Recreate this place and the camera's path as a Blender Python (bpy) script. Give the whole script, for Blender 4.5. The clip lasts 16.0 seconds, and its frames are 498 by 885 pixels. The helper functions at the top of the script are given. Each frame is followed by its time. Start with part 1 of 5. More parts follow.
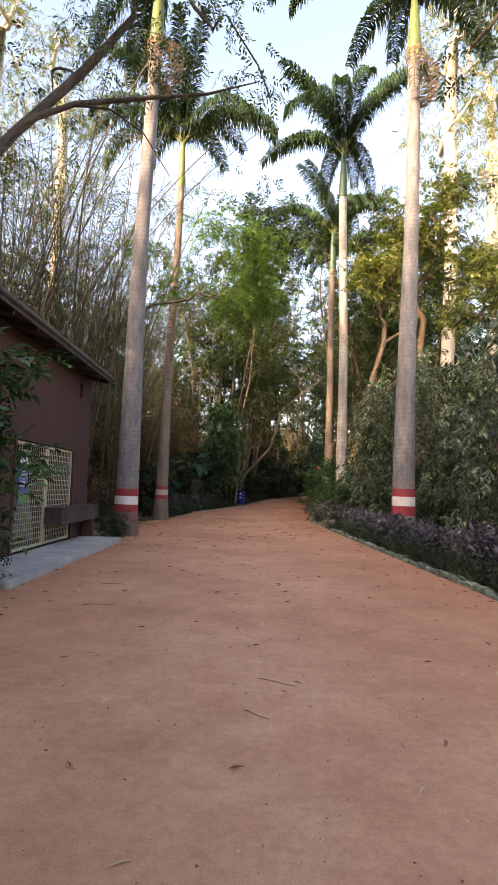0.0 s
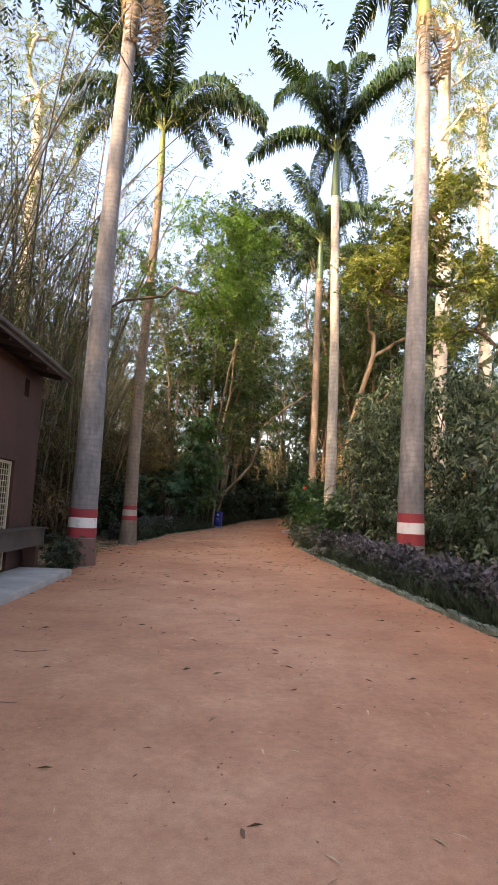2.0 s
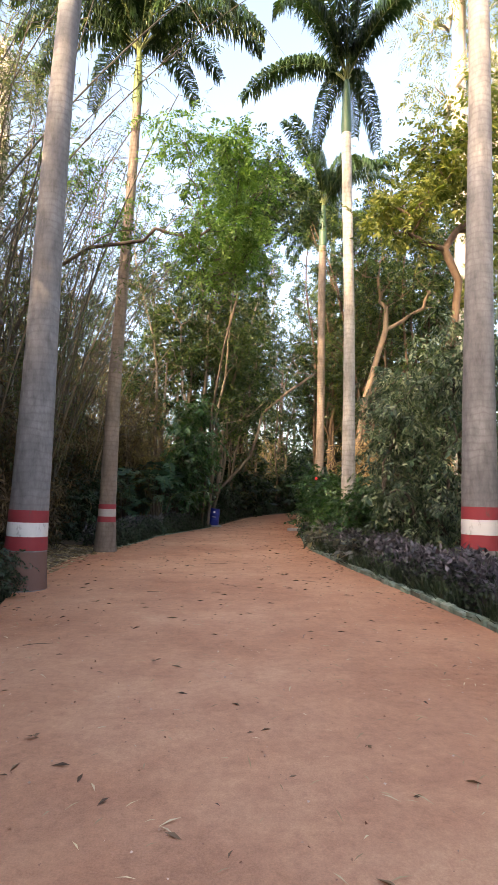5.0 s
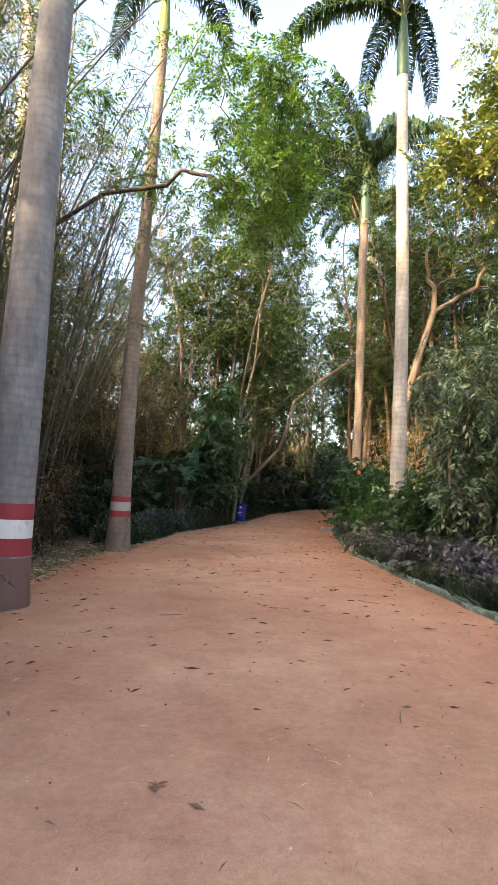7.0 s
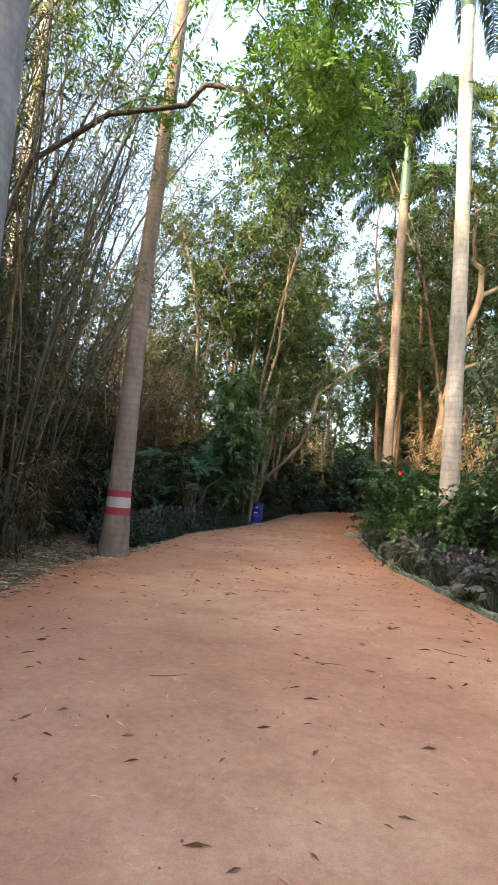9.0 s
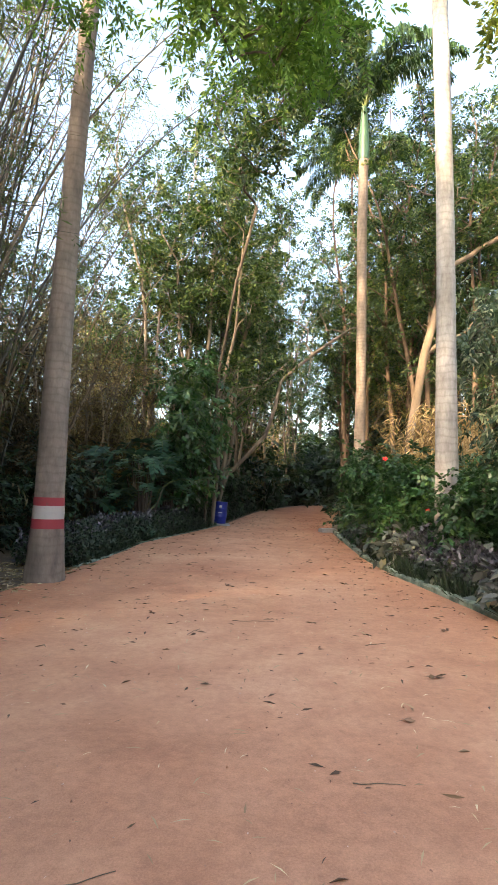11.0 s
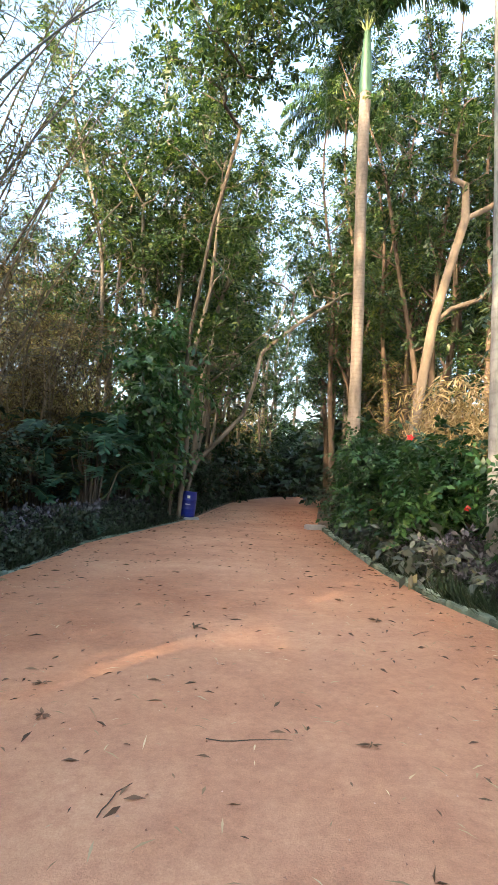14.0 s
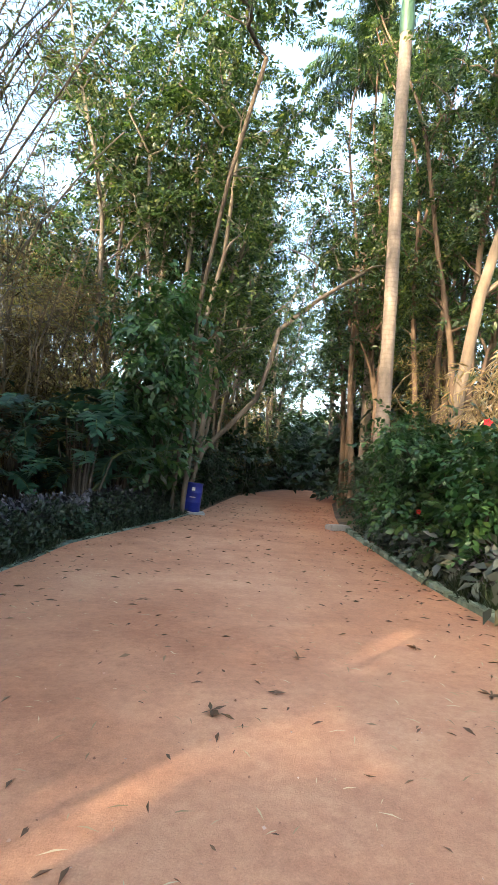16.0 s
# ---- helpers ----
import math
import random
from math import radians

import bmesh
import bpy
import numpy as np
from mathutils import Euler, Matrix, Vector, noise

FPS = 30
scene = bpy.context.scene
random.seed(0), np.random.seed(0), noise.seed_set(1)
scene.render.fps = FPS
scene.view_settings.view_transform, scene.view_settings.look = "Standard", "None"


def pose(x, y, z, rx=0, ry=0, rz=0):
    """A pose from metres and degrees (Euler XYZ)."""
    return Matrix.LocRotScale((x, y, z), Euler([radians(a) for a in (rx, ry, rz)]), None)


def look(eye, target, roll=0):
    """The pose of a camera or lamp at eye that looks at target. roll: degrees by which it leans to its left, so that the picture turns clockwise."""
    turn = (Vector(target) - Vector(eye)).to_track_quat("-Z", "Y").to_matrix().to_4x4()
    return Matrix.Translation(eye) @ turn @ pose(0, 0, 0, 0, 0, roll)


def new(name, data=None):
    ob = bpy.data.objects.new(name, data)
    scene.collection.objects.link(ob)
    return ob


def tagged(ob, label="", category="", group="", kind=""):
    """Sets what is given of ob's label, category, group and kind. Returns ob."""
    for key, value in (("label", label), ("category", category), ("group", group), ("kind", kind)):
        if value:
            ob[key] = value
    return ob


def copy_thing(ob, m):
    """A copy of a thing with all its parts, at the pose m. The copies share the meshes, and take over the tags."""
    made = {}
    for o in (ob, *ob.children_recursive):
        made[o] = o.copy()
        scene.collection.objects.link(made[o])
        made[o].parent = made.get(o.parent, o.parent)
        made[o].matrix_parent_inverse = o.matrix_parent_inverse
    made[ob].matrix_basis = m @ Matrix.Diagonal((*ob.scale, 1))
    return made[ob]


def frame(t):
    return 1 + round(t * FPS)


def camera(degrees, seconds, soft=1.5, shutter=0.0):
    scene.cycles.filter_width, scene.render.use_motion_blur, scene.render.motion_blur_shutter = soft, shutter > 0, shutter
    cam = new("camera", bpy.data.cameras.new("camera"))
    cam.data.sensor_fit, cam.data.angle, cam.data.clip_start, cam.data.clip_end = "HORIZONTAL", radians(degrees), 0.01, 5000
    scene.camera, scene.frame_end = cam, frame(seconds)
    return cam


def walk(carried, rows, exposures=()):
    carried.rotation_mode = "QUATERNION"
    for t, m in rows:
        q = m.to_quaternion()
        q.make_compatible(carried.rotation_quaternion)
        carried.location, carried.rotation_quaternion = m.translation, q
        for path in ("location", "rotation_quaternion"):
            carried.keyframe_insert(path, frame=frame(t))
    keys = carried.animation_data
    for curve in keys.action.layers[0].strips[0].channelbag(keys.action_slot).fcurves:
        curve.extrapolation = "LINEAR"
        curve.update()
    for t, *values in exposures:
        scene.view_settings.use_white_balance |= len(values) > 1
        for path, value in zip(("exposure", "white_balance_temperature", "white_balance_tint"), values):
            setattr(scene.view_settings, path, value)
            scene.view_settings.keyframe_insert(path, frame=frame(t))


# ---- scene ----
cam = camera(48.4, 16.0, soft=1.5)
METRES, EYE, TILT, LEAN, TURN = 19.0, 1.42, -0.4, 0.0, 0.0
ROWS = [
    (0.0, 0.0, 0.0, 0.0, -0.15, 5.06, -1.73),
    (0.5, -0.0026, 0.0317, 0.0012, -0.8, 5.16, -1.33),
    (1.0, -0.0036, 0.0621, 0.002, -1.29, 5.06, -1.61),
    (1.5, -0.0059, 0.0944, 0.0022, -1.85, 5.48, -2.95),
    (2.0, -0.0056, 0.1254, 0.0031, -2.58, 7.21, -2.55),
    (2.5, -0.0061, 0.1577, 0.0024, -2.69, 7.46, -1.9),
    (3.0, -0.0057, 0.1906, 0.0017, -3.58, 7.57, -0.8),
    (5.5, -0.0136, 0.3499, 0.0051, -2.58, 6.67, -1.84),
    (6.0, -0.0168, 0.3809, 0.0053, -1.36, 6.58, -2.75),
    (6.5, -0.0188, 0.4116, 0.0058, -1.27, 6.14, -2.75),
    (7.0, -0.0206, 0.4426, 0.0069, -0.71, 6.13, -2.74),
    (7.5, -0.0248, 0.4748, 0.0071, -0.36, 6.1, -3.07),
    (8.0, -0.0274, 0.5065, 0.0079, 1.75, 5.92, -3.79),
    (8.5, -0.0306, 0.5398, 0.0076, 1.29, 5.9, -4.57),
    (11.0, -0.0379, 0.6931, 0.0096, -3.56, 5.83, -1.6),
    (11.5, -0.0369, 0.7233, 0.0097, -4.24, 5.86, -0.92),
    (12.0, -0.0368, 0.7543, 0.009, -4.92, 5.96, -0.94),
    (12.5, -0.0351, 0.7854, 0.0092, -5.84, 5.93, 0.45),
    (13.0, -0.035, 0.8166, 0.0082, -5.91, 5.86, -0.9),
    (13.5, -0.0349, 0.8477, 0.0079, -6.62, 5.53, -1.41),
    (14.0, -0.0349, 0.878, 0.0087, -6.77, 4.95, -2.51),
    (14.5, -0.0375, 0.909, 0.0087, -6.84, 4.41, -3.57),
    (15.0, -0.0386, 0.9387, 0.0097, -6.83, 4.06, -4.44),
    (15.5, -0.0403, 0.9682, 0.0096, -6.39, 3.98, -4.89),
    (16.0, -0.0396, 0.9981, 0.0101, -6.61, 4.04, -4.01),
]
walk(cam, [(t, pose(0, 0, EYE, TILT, LEAN, TURN) @ pose(METRES * x, METRES * y, METRES * z, 90 + pitch, roll, yaw)) for t, x, y, z, yaw, pitch, roll in ROWS],
     exposures=[(0, 2.46, 8000, 21), (4, 2.58, 7800, 18), (8, 2.96, 7450, 12), (12, 3.08, 7150, 9), (16, 3.16, 6700, 5)])

# ---- light ----
SUN_AZ, SUN_EL = 221.0, 22.0          # clockwise from +y, height above the horizon
world = bpy.data.worlds.new("world")
scene.world = world
world.use_nodes = True
wn = world.node_tree
sky = wn.nodes.new("ShaderNodeTexSky")
sky.sky_type, sky.sun_disc = "NISHITA", False
sky.sun_elevation, sky.sun_rotation = radians(SUN_EL), radians(SUN_AZ)
sky.dust_density, sky.air_density, sky.ozone_density = 3.5, 1.0, 1.0
wn.links.new(sky.outputs[0], wn.nodes["Background"].inputs[0])
wn.nodes["Background"].inputs[1].default_value = 0.15
sun = new("sun", bpy.data.lights.new("sun", "SUN"))
sun.data.energy, sun.data.angle, sun.data.color = 1.5, radians(0.6), (1.0, 0.78, 0.52)
sa, se = radians(SUN_AZ), radians(SUN_EL)
sun_from = Vector((math.sin(sa) * math.cos(se), math.cos(sa) * math.cos(se), math.sin(se)))
sun.matrix_world = look(sun_from * 60, (0, 0, 0))
tagged(sun, kind="structure")


# ---- materials ----
def material(name):
    m = bpy.data.materials.new(name)
    m.use_nodes = True
    nt = m.node_tree
    return m, nt, nt.nodes["Principled BSDF"]


def node(nt, kind, **inputs):
    n = nt.nodes.new(kind)
    for k, v in inputs.items():
        n.inputs[k.replace("_", " ")].default_value = v
    return n


def ramp(nt, fac, stops):
    r = nt.nodes.new("ShaderNodeValToRGB")
    while len(r.color_ramp.elements) < len(stops):
        r.color_ramp.elements.new(0.5)
    for e, (p, c) in zip(r.color_ramp.elements, stops):
        e.position, e.color = p, (*c, 1)
    nt.links.new(fac, r.inputs[0])
    return r.outputs[0]


def mix(nt, fac, a, b, mode="MIX"):
    m = nt.nodes.new("ShaderNodeMix")
    m.data_type, m.blend_type = "RGBA", mode
    for sock, v in ((m.inputs[0], fac), (m.inputs[6], a), (m.inputs[7], b)):
        if isinstance(v, (int, float)):
            sock.default_value = v
        elif isinstance(v, tuple):
            sock.default_value = (*v, 1)
        else:
            nt.links.new(v, sock)
    return m.outputs[2]


def noise_tex(nt, scale, detail=4.0, rough=0.55, stretch=None, coords="Position"):
    geo = nt.nodes.new("ShaderNodeNewGeometry") if coords == "Position" else nt.nodes.new("ShaderNodeTexCoord")
    n = node(nt, "ShaderNodeTexNoise", Scale=scale, Detail=detail, Roughness=rough)
    src = geo.outputs[coords]
    if stretch:
        mp = nt.nodes.new("ShaderNodeMapping")
        mp.inputs["Scale"].default_value = stretch
        nt.links.new(src, mp.inputs[0])
        src = mp.outputs[0]
    nt.links.new(src, n.inputs["Vector"])
    return n.outputs["Fac"]


def bump(nt, bsdf, height, strength, distance):
    b = node(nt, "ShaderNodeBump", Strength=strength, Distance=distance)
    nt.links.new(height, b.inputs["Height"])
    nt.links.new(b.outputs[0], bsdf.inputs["Normal"])


def leaf_material(name, stops, through_light=0.3, rough=0.5, spread=0.35):
    """Leaves: each leaf its own tint, thin enough to let light through."""
    m, nt, b = material(name)
    geo = nt.nodes.new("ShaderNodeNewGeometry")
    info = nt.nodes.new("ShaderNodeObjectInfo")
    col = ramp(nt, geo.outputs["Random Per Island"], stops)
    patch = ramp(nt, noise_tex(nt, 0.8, 2), [(0.3, (1 - spread,) * 3), (0.7, (1 + spread,) * 3)])
    col = mix(nt, 1.0, col, patch, "MULTIPLY")
    own = ramp(nt, info.outputs["Random"], [(0, (0.85, 0.9, 0.8)), (1, (1.15, 1.1, 1.1))])
    col = mix(nt, 1.0, col, own, "MULTIPLY")
    nt.links.new(col, b.inputs["Base Color"])
    b.inputs["Roughness"].default_value = rough
    tr = nt.nodes.new("ShaderNodeBsdfTranslucent")
    warm = mix(nt, 1.0, col, (1.12, 1.2, 0.6), "MULTIPLY")
    nt.links.new(warm, tr.inputs[0])
    ms = nt.nodes.new("ShaderNodeMixShader")
    ms.inputs[0].default_value = through_light
    nt.links.new(b.outputs[0], ms.inputs[1])
    nt.links.new(tr.outputs[0], ms.inputs[2])
    nt.links.new(ms.outputs[0], nt.nodes["Material Output"].inputs[0])
    return m


def surface(name, dark, light, scale, rough=0.85, fine=40.0, bump_strength=0.4, bump_dist=0.01, stretch=None, mid=None, vary=0.12):
    """A matt surface with stains at one scale and grain at another."""
    m, nt, b = material(name)
    big = noise_tex(nt, scale, 5, 0.6, stretch)
    stops = [(0.32, dark), (0.68, light)] if mid is None else [(0.3, dark), (0.5, mid), (0.7, light)]
    col = ramp(nt, big, stops)
    small = noise_tex(nt, fine, 3, 0.7, stretch)
    col = mix(nt, 0.5, col, ramp(nt, small, [(0.25, (0.45,) * 3), (0.75, (0.75,) * 3)]), "OVERLAY")
    info = nt.nodes.new("ShaderNodeObjectInfo")
    col = mix(nt, 1.0, col, ramp(nt, info.outputs["Random"], [(0, (1 - vary,) * 3), (1, (1 + vary,) * 3)]), "MULTIPLY")
    nt.links.new(col, b.inputs["Base Color"])
    b.inputs["Roughness"].default_value = rough
    bump(nt, b, small, bump_strength, bump_dist)
    return m


def palm_bark(name, pale, dark, ringed=2.0):
    """Grey trunk with leaf-scar rings and blotches."""
    m, nt, b = material(name)
    geo = nt.nodes.new("ShaderNodeNewGeometry")
    w = node(nt, "ShaderNodeTexWave", Scale=ringed * 1.25, Distortion=4.2, Detail=3.0)
    w.inputs["Detail Scale"].default_value = 1.5
    w.bands_direction = "Z"
    nt.links.new(geo.outputs["Position"], w.inputs["Vector"])
    blotch = noise_tex(nt, 1.3, 8, 0.72, (1, 1, 0.5))
    mottle = noise_tex(nt, 7.0, 6, 0.7, (1, 1, 0.3))
    streak = noise_tex(nt, 19.0, 4, 0.6, (1, 1, 0.3))
    col = ramp(nt, blotch, [(0.3, dark), (0.5, tuple((a + c) / 2 for a, c in zip(pale, dark))), (0.66, pale)])
    col = mix(nt, 0.6, col, ramp(nt, mottle, [(0.28, (0.2, 0.19, 0.19)), (0.5, (0.5, 0.5, 0.5)), (0.72, (0.74, 0.73, 0.72))]), "OVERLAY")
    col = mix(nt, 0.14, col, ramp(nt, streak, [(0.3, (0.32, 0.32, 0.32)), (0.7, (0.66, 0.66, 0.66))]), "OVERLAY")
    rings = ramp(nt, w.outputs["Fac"], [(0.0, (0.68, 0.66, 0.65)), (0.22, (0.95, 0.95, 0.95)), (0.8, (1, 1, 1)), (1, (1.05, 1.04, 1.03))])
    col = mix(nt, ramp(nt, blotch, [(0.34, (0.08,) * 3), (0.68, (0.7,) * 3)]), col, rings, "MULTIPLY")
    nt.links.new(col, b.inputs["Base Color"])
    b.inputs["Roughness"].default_value = 0.85
    bump(nt, b, mottle, 0.4, 0.012)
    return m


def paint_on_bark(name, colour, worn):
    m, nt, b = material(name)
    n = noise_tex(nt, 7, 6, 0.7, (1, 1, 0.5))
    col = ramp(nt, n, [(0.30, worn), (0.42, colour), (1, tuple(min(1, c * 1.15) for c in colour))])
    nt.links.new(col, b.inputs["Base Color"])
    b.inputs["Roughness"].default_value = 0.7
    bump(nt, b, noise_tex(nt, 30, 3), 0.3, 0.008)
    return m


def earth(name):
    """Trodden red earth: pale trodden middle, redder damp patches, grit."""
    m, nt, b = material(name)
    broad = noise_tex(nt, 0.35, 5, 0.6)
    mid = noise_tex(nt, 2.3, 6, 0.65)
    grit = noise_tex(nt, 90, 3, 0.8)
    col = ramp(nt, broad, [(0.3, (0.445, 0.20, 0.115)), (0.5, (0.56, 0.284, 0.172)), (0.72, (0.64, 0.355, 0.222))])
    col = mix(nt, 0.5, col, ramp(nt, mid, [(0.30, (0.33, 0.315, 0.31)), (0.7, (0.64, 0.64, 0.64))]), "OVERLAY")
    fleck = noise_tex(nt, 14, 5, 0.75)
    col = mix(nt, 0.4, col, ramp(nt, fleck, [(0.3, (0.3, 0.3, 0.3)), (0.5, (0.5, 0.5, 0.5)), (0.75, (0.72, 0.72, 0.73))]), "OVERLAY")
    col = mix(nt, 0.35, col, ramp(nt, grit, [(0.25, (0.25, 0.25, 0.25)), (0.75, (0.8, 0.8, 0.8))]), "OVERLAY")
    # paler trodden middle, redder loose soil along the edges
    geo = nt.nodes.new("ShaderNodeNewGeometry")
    sep = nt.nodes.new("ShaderNodeSeparateXYZ")
    nt.links.new(geo.outputs["Position"], sep.inputs[0])
    a = nt.nodes.new("ShaderNodeMath")
    a.operation = "ABSOLUTE"
    nt.links.new(sep.outputs[0], a.inputs[0])
    d = nt.nodes.new("ShaderNodeMath")
    d.operation = "MULTIPLY_ADD"
    nt.links.new(mid, d.inputs[0])
    d.inputs[1].default_value = 1.6
    nt.links.new(a.outputs[0], d.inputs[2])
    sc = nt.nodes.new("ShaderNodeMath")
    sc.operation = "MULTIPLY"
    nt.links.new(d.outputs[0], sc.inputs[0])
    sc.inputs[1].default_value = 0.2
    col = mix(nt, 1.0, col, ramp(nt, sc.outputs[0], [(0.2, (1.06, 1.08, 1.1)), (0.62, (0.97, 0.95, 0.93)), (0.85, (0.88, 0.76, 0.68))]), "MULTIPLY")
    nt.links.new(col, b.inputs["Base Color"])
    b.inputs["Roughness"].default_value = 0.95
    add = nt.nodes.new("ShaderNodeMath")
    add.operation = "MULTIPLY_ADD"
    nt.links.new(mid, add.inputs[0])
    add.inputs[1].default_value = 3.0
    nt.links.new(grit, add.inputs[2])
    bump(nt, b, add.outputs[0], 0.5, 0.012)
    return m


def plain(name, colour, rough=0.6, metal=0.0, fine=25.0, amount=0.25):
    m, nt, b = material(name)
    n = noise_tex(nt, fine, 4, 0.6)
    col = mix(nt, 1.0, ramp(nt, n, [(0.3, (1 - amount,) * 3), (0.7, (1 + amount * 0.4,) * 3)]), colour, "MULTIPLY")
    nt.links.new(col, b.inputs["Base Color"])
    b.inputs["Roughness"].default_value, b.inputs["Metallic"].default_value = rough, metal
    bump(nt, b, n, 0.15, 0.004)
    return m


M_EARTH = earth("red_earth")
M_SOIL = surface("leafy_soil", (0.05, 0.035, 0.022), (0.17, 0.115, 0.07), 1.1, fine=22, bump_strength=0.8, bump_dist=0.03)
M_PALM = palm_bark("palm_bark", (0.285, 0.275, 0.28), (0.125, 0.12, 0.125))
M_PALM_BROWN = palm_bark("palm_bark_brown", (0.27, 0.215, 0.175), (0.14, 0.11, 0.09), 1.7)
M_PALM_PALE = palm_bark("palm_bark_pale", (0.44, 0.425, 0.41), (0.21, 0.195, 0.185), 1.5)
M_SHAFT = surface("crownshaft_green", (0.02, 0.052, 0.03), (0.036, 0.08, 0.044), 2, 0.45, 12, 0.1, 0.004, (1, 1, 0.2))
M_SHAFT_YELLOW = surface("crownshaft_yellow", (0.08, 0.12, 0.04), (0.15, 0.19, 0.065), 2, 0.45, 12, 0.1, 0.004, (1, 1, 0.2))
M_RED = paint_on_bark("red_band_paint", (0.30, 0.035, 0.045), (0.16, 0.07, 0.06))
M_WHITE = paint_on_bark("white_band_paint", (0.72, 0.71, 0.70), (0.35, 0.32, 0.31))
M_GREY = paint_on_bark("faded_band_paint", (0.42, 0.38, 0.35), (0.25, 0.2, 0.18))
M_FOOT = paint_on_bark("faded_red_foot_paint", (0.17, 0.095, 0.08), (0.17, 0.155, 0.15))
M_FROND = leaf_material("palm_leaflet", [(0, (0.016, 0.043, 0.014)), (0.6, (0.032, 0.072, 0.025)), (1, (0.072, 0.115, 0.036))], 0.22, 0.38)
M_DRYFROND = leaf_material("dry_palm_leaflet", [(0, (0.09, 0.06, 0.035)), (1, (0.22, 0.16, 0.10))], 0.2, 0.7)
M_RACHIS = plain("palm_rachis", (0.16, 0.20, 0.07), 0.5)
M_BAMBOO = surface("bamboo_culm", (0.022, 0.02, 0.015), (0.08, 0.07, 0.046), 0.9, 0.5, 14, 0.1, 0.003, (1, 1, 0.3), vary=0.4)
M_BAMBOO_DRY = surface("dry_bamboo_culm", (0.07, 0.05, 0.03), (0.19, 0.14, 0.085), 0.9, 0.6, 14, 0.1, 0.003, (1, 1, 0.3), vary=0.4)
M_BAMLEAF = leaf_material("bamboo_leaf", [(0, (0.038, 0.07, 0.028)), (0.5, (0.078, 0.112, 0.046)), (1, (0.155, 0.15, 0.07))], 0.4, 0.5)
M_DRYLEAF = leaf_material("dry_leaf", [(0, (0.042, 0.03, 0.018)), (0.6, (0.10, 0.07, 0.04)), (1, (0.22, 0.16, 0.09))], 0.3, 0.8)
M_BARK = surface("forest_bark", (0.035, 0.027, 0.02), (0.115, 0.09, 0.068), 2.5, 0.9, 18, 0.7, 0.03, (1, 1, 0.3), vary=0.3)
M_TANBARK = surface("tan_bark", (0.09, 0.065, 0.046), (0.21, 0.155, 0.108), 1.8, 0.85, 16, 0.4, 0.02, (1, 1, 0.4))
M_GREYBARK = surface("grey_brown_bark", (0.075, 0.06, 0.046), (0.20, 0.165, 0.125), 2.2, 0.88, 18, 0.6, 0.02, (1, 1, 0.35), vary=0.2)
M_REDBARK = surface("red_brown_bark", (0.055, 0.036, 0.026), (0.155, 0.105, 0.072), 2.2, 0.9, 16, 0.7, 0.025, (1, 1, 0.3), vary=0.2)
M_PALEBARK = surface("pale_bark", (0.32, 0.29, 0.25), (0.52, 0.48, 0.43), 1.4, 0.8, 14, 0.3, 0.015, (1, 1, 0.3))
M_LEAF_FOREST = leaf_material("forest_leaf", [(0, (0.014, 0.037, 0.015)), (0.5, (0.038, 0.078, 0.03)), (0.85, (0.092, 0.14, 0.046)), (1, (0.17, 0.19, 0.06))], 0.42, 0.38)
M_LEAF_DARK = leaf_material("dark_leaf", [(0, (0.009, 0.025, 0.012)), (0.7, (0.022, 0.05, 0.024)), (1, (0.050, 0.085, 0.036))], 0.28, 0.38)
M_LEAF_BRIGHT = leaf_material("bright_feathery_leaf", [(0, (0.06, 0.135, 0.03)), (0.5, (0.115, 0.22, 0.05)), (1, (0.20, 0.30, 0.085))], 0.5, 0.5)
M_LEAF_YELLOW = leaf_material("yellow_green_leaf", [(0, (0.055, 0.09, 0.022)), (0.5, (0.13, 0.165, 0.042)), (1, (0.25, 0.265, 0.075))], 0.42, 0.45)
M_LEAF_HIB = leaf_material("glossy_shrub_leaf", [(0, (0.016, 0.055, 0.02)), (0.6, (0.032, 0.095, 0.032)), (1, (0.085, 0.155, 0.05))], 0.25, 0.32)
M_LEAF_SHRUB = leaf_material("grey_green_shrub_leaf", [(0, (0.016, 0.036, 0.022)), (0.4, (0.05, 0.092, 0.055)), (0.75, (0.135, 0.185, 0.12)), (1, (0.28, 0.30, 0.22))], 0.3, 0.33)
M_LEAF_PURPLE = leaf_material("purple_hedge_leaf", [(0, (0.022, 0.024, 0.03)), (0.5, (0.07, 0.066, 0.09)), (0.85, (0.17, 0.16, 0.20)), (1, (0.05, 0.085, 0.05))], 0.15, 0.42)
M_LEAF_HEDGE = leaf_material("hedge_leaf", [(0, (0.013, 0.029, 0.016)), (0.6, (0.027, 0.050, 0.027)), (1, (0.061, 0.083, 0.050))], 0.2, 0.5)
M_GRASS = leaf_material("grass_blade", [(0, (0.011, 0.025, 0.012)), (0.7, (0.022, 0.045, 0.019)), (1, (0.050, 0.072, 0.032))], 0.15, 0.5)
M_CYCAD = leaf_material("blue_green_frond", [(0, (0.022, 0.066, 0.045)), (0.6, (0.048, 0.125, 0.085)), (1, (0.10, 0.20, 0.135))], 0.2, 0.32)
M_TANGRASS = leaf_material("dry_tan_grass", [(0, (0.26, 0.17, 0.085)), (0.5, (0.42, 0.29, 0.16)), (1, (0.58, 0.44, 0.27))], 0.3, 0.8)
# dry leaf lightened: light falling on the thicket is put into its colour
M_THICKET_LIT = leaf_material("lit_dry_thicket_leaf", [(0, (0.11, 0.08, 0.045)), (0.5, (0.24, 0.185, 0.10)), (0.85, (0.37, 0.29, 0.16)), (1, (0.16, 0.18, 0.07))], 0.5, 0.75)
